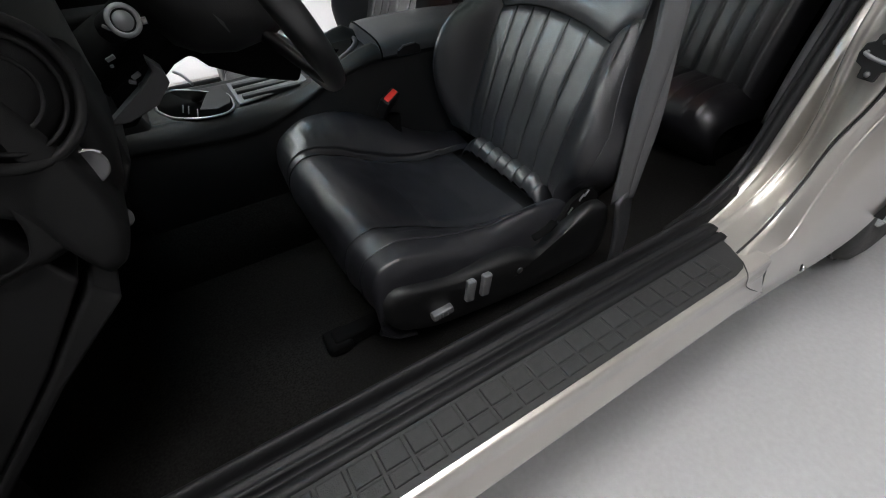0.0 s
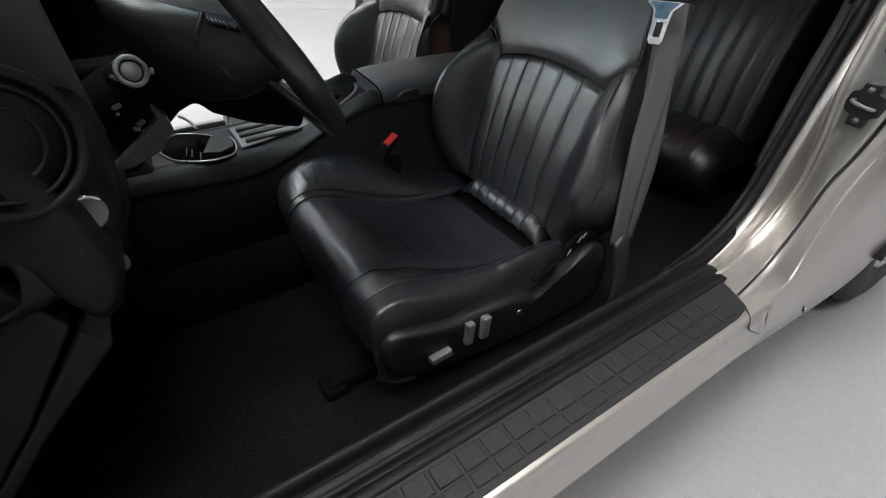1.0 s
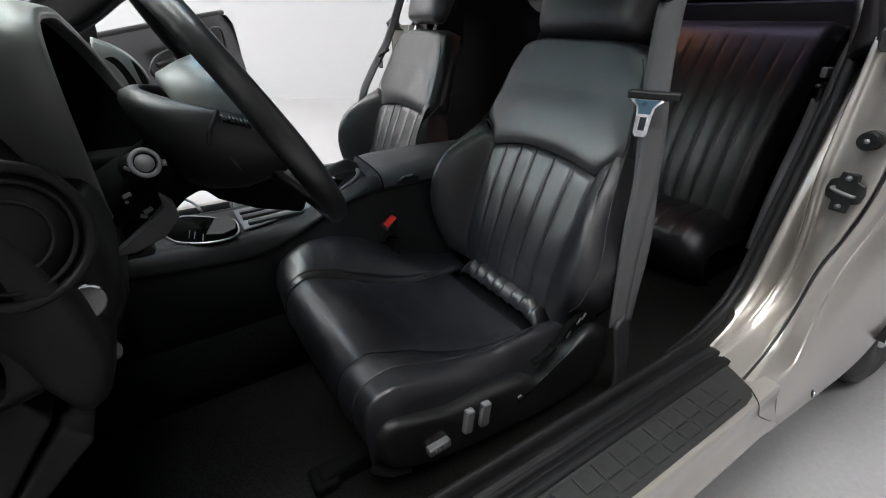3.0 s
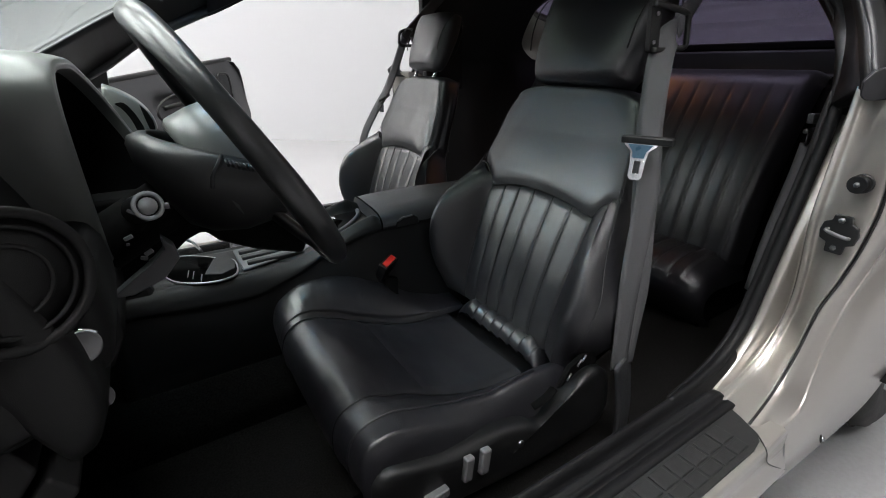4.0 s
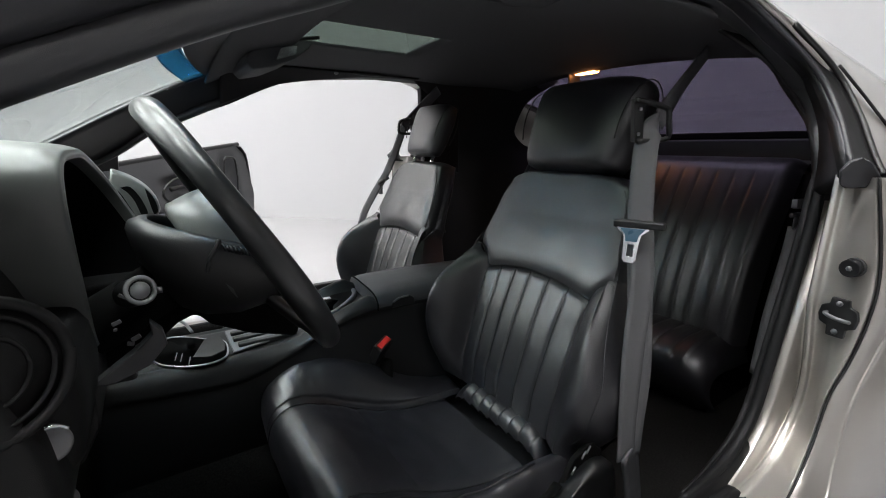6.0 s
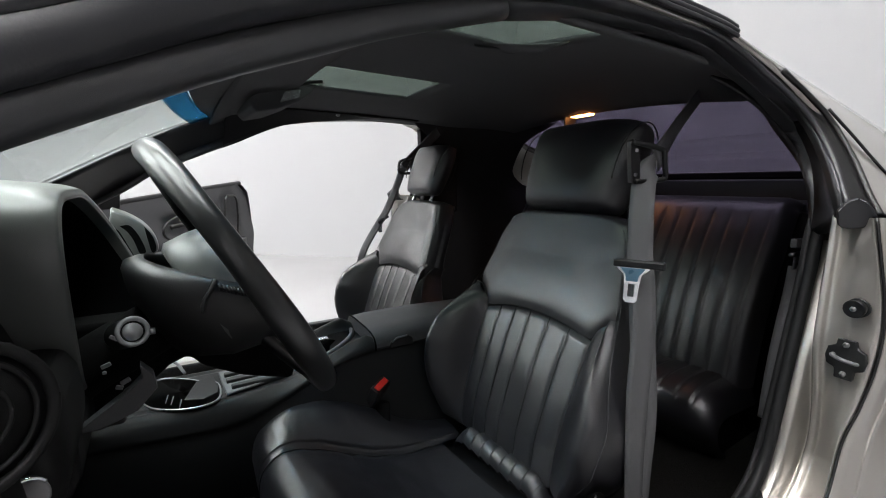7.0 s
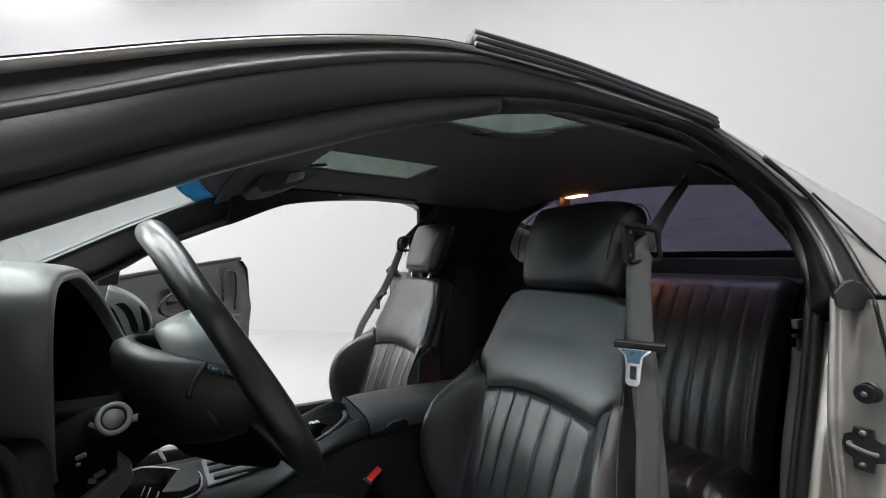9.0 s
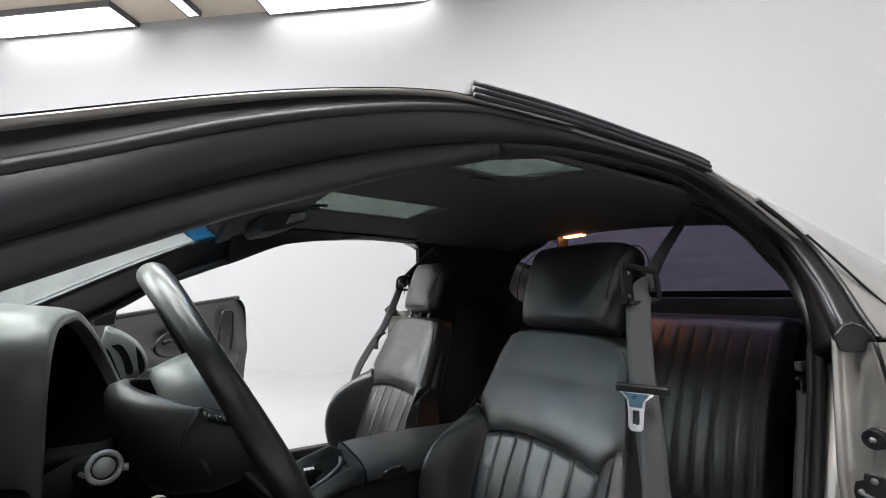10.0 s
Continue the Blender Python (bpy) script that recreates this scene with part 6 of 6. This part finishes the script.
def belt_buckle(x, y, z, face):
    t = thing("belt_buckle", "black seat belt buckle with a red release button", "seat belt buckle", (x, y, z - 0.2))
    turn = Matrix.Translation((0, 0, 0.2)) @ Matrix.Rotation(radians(28), 4, "Z") @ Matrix.Rotation(radians(-14), 4, "Y") @ Matrix.Rotation(radians(face), 4, "X")
    b = box(-0.026, 0.026, -0.0125, 0.0125, -0.058, 0.0)
    b.transform(turn)
    part("housing", b, BLACK, t, bev=0.004)
    b = box(-0.021, 0.021, -0.0085, 0.0065, 0.0, 0.004)
    b.transform(turn)
    part("release_button", b, REDPLASTIC, t, "red release button", bev=0.002)
    part("stalk", tube([(0.012, 0.012, 0.0), (0.008, 0.008, 0.15)], 0.018, 12, flat=0.5), SHADEBLACK, t)



belt_buckle(0.447, 0.942, 0.508, 30)


def rear_belt():
    t = thing("rear_seat_belt", "grey rear seat belt with metal tongue beside the bench", "seat belt", (1.22, 0.42, 0.6))
    add = lambda name, bm, mat=WEBBING, label="", **k: part(name, bm, mat, t, label, **k)
    P = lambda x, y, z: Vector((x, y, z)) - t.location
    add("sleeve", extrude_poly([P(1.085, 0.378, 0.876), P(1.181, 0.39, 0.870), P(1.183, 0.39, 0.850), P(1.087, 0.378, 0.857)], (0, -0.012, 0)), VINYL, "dark grey belt outlet sleeve", bev=0.003)
    add("tongue_grip", tube([P(1.09, 0.375, 0.842), P(1.17, 0.386, 0.838)], 0.005, 8), BLACK)
    add("tongue", extrude_poly([P(1.11, 0.378, 0.838), P(1.155, 0.384, 0.836), P(1.15, 0.384, 0.81), P(1.115, 0.379, 0.811)], (0, -0.002, 0)), GREYMETAL, "small steel tongue")
    add("webbing", strap([P(1.133, 0.379, 0.815), P(1.12, 0.379, 0.755), P(1.10, 0.378, 0.69), P(1.07, 0.376, 0.60), P(1.05, 0.374, 0.50)], [(0.6, 0.8, 0), (0.6, 0.8, 0), (0.5, 0.8, 0), (0.5, 0.8, 0), (0.5, 0.8, 0)], None, 24))


rear_belt()


# ---------------------------------------------------------------- fittings on the door pillar
def striker():
    t = thing("door_striker", "black door striker plate with two screws on the painted pillar", "door striker", (0.989, 0.2455, 0.689))
    bm = extrude_poly([(0, a, b) for a, b in ((-0.013, 0.034), (0.013, 0.034), (0.015, 0.022), (0.026, 0.016), (0.029, 0.0), (0.026, -0.014), (0.014, -0.019), (0.013, -0.036), (-0.013, -0.036), (-0.015, -0.019), (-0.026, -0.014), (-0.029, 0.002), (-0.026, 0.017), (-0.015, 0.022))], (-0.007, 0, 0))
    part("plate", bm, BLACK, t, "black striker plate", smooth=False, bev=0.002)
    part("bar", tube(spline([(-0.004, -0.016, -0.004), (-0.014, -0.017, -0.002), (-0.018, 0.0, 0.001), (-0.014, 0.016, 0.004), (-0.004, 0.016, 0.005)], 20), 0.0032, 10), GREYPLASTIC, t, "worn dark striker bar")
    for z in (0.025, -0.026):
        part("screw", disc((-0.006, 0, z), (-1, 0, 0), 0.005, 0.004, 6), GREYPLASTIC, t)
    t.rotation_euler = (0, 0, radians(-8))


striker()


def buffer_stop():
    t = thing("door_buffer", "round black rubber door buffer on the painted pillar", "door buffer", (0.990, 0.2385, 0.780))
    part("washer", disc((0, 0, 0), (-1, 0, 0), 0.0165, 0.006, 28), BLACK, t, bev=0.002)
    part("stem", disc((-0.006, 0, 0), (-1, 0, 0), 0.013, 0.012, 20), BLACK, t)
    part("cap", disc((-0.016, 0, 0), (-1, 0, 0), 0.0150, 0.006, 28), SHADEDRUBBER, t, bev=0.002)
    part("bolt", disc((-0.0215, 0, 0), (-1, 0, 0), 0.0045, 0.003, 6), GREYPLASTIC, t)
    t.rotation_euler = (0, 0, radians(-6))


buffer_stop()


def jamb_plug():
    t = thing("body_plug", "small bright bolt in the painted sill corner", "bolt", (1.04, 0.1735, 0.250))
    part("head", disc((0, 0, 0), (0.2, -1, 0.3), 0.006, 0.004, 12), CHROME, t)
    part("washer", disc((0, 0.002, -0.001), (0.2, -1, 0.3), 0.009, 0.002, 16), BLACK, t)


jamb_plug()


# ---------------------------------------------------------------- visor, roof hook, lamp
def sun_visor():
    t = thing("sun_visor", "charcoal passenger sun visor with a small vanity mirror", "sun visor", (0.34, 1.42, 1.20))
    o = t.location
    out = [(0.27, 1.19), (0.285, 1.175), (0.34, 1.188), (0.40, 1.215), (0.44, 1.245), (0.455, 1.268), (0.40, 1.262), (0.30, 1.235), (0.272, 1.215)]
    rr = [[Vector((x, y, z)) - o for x, z in out] for y in (1.36, 1.38, 1.56, 1.58)]
    part("pad", loft(rr), HEADLINER, t, bev=0.006)
    part("mirror", extrude_poly([Vector(p) - o for p in ((0.345, 1.357, 1.205), (0.40, 1.357, 1.225), (0.405, 1.357, 1.248), (0.36, 1.357, 1.237))], (0, -0.003, 0)), CHROME, t, "small vanity mirror", smooth=False)
    part("arm", tube([Vector((0.37, 1.36, 1.262)) - o, Vector((0.47, 1.36, 1.278)) - o], 0.005, 8), BLACK, t)


sun_visor()


def grab_handle():
    t = thing("grab_handle", "small black grab handle under the passenger roof rail", "handle", (0.715, 1.60, 1.228))
    part("grip", tube(spline([(-0.05, 0, 0.01), (-0.04, -0.015, 0.0), (0.04, -0.015, 0.0), (0.05, 0, 0.01)], 16), 0.006, 8), BLACK, t)
    t2 = thing("coat_hook", "small bright round coat hook under the roof rail", "hook", (0.604, 1.598, 1.226))
    part("knob", disc((0, 0, 0), (0, -1, -0.3), 0.008, 0.008, 16), GREYMETAL, t2, bev=0.002)


grab_handle()


def dome_lamp():
    t = thing("courtesy_lamp", "slim lit courtesy lamp in the rear headliner edge", "lamp", (1.40, 1.178, 1.245))
    part("lens", box(-0.015, 0.012, -0.045, 0.045, -0.010, 0.004), LAMPLENS, t, "warm glowing lens", bev=0.004)
    part("housing", box(-0.02, 0.02, -0.055, 0.055, 0.004, 0.016), BLACK, t, bev=0.003)
    # added plate that keeps the lens's glow off the far side trim
    part("shield", box(-0.03, 0.03, 0.056, 0.062, -0.06, 0.016), BLACK, t, bev=0.002)


dome_lamp()
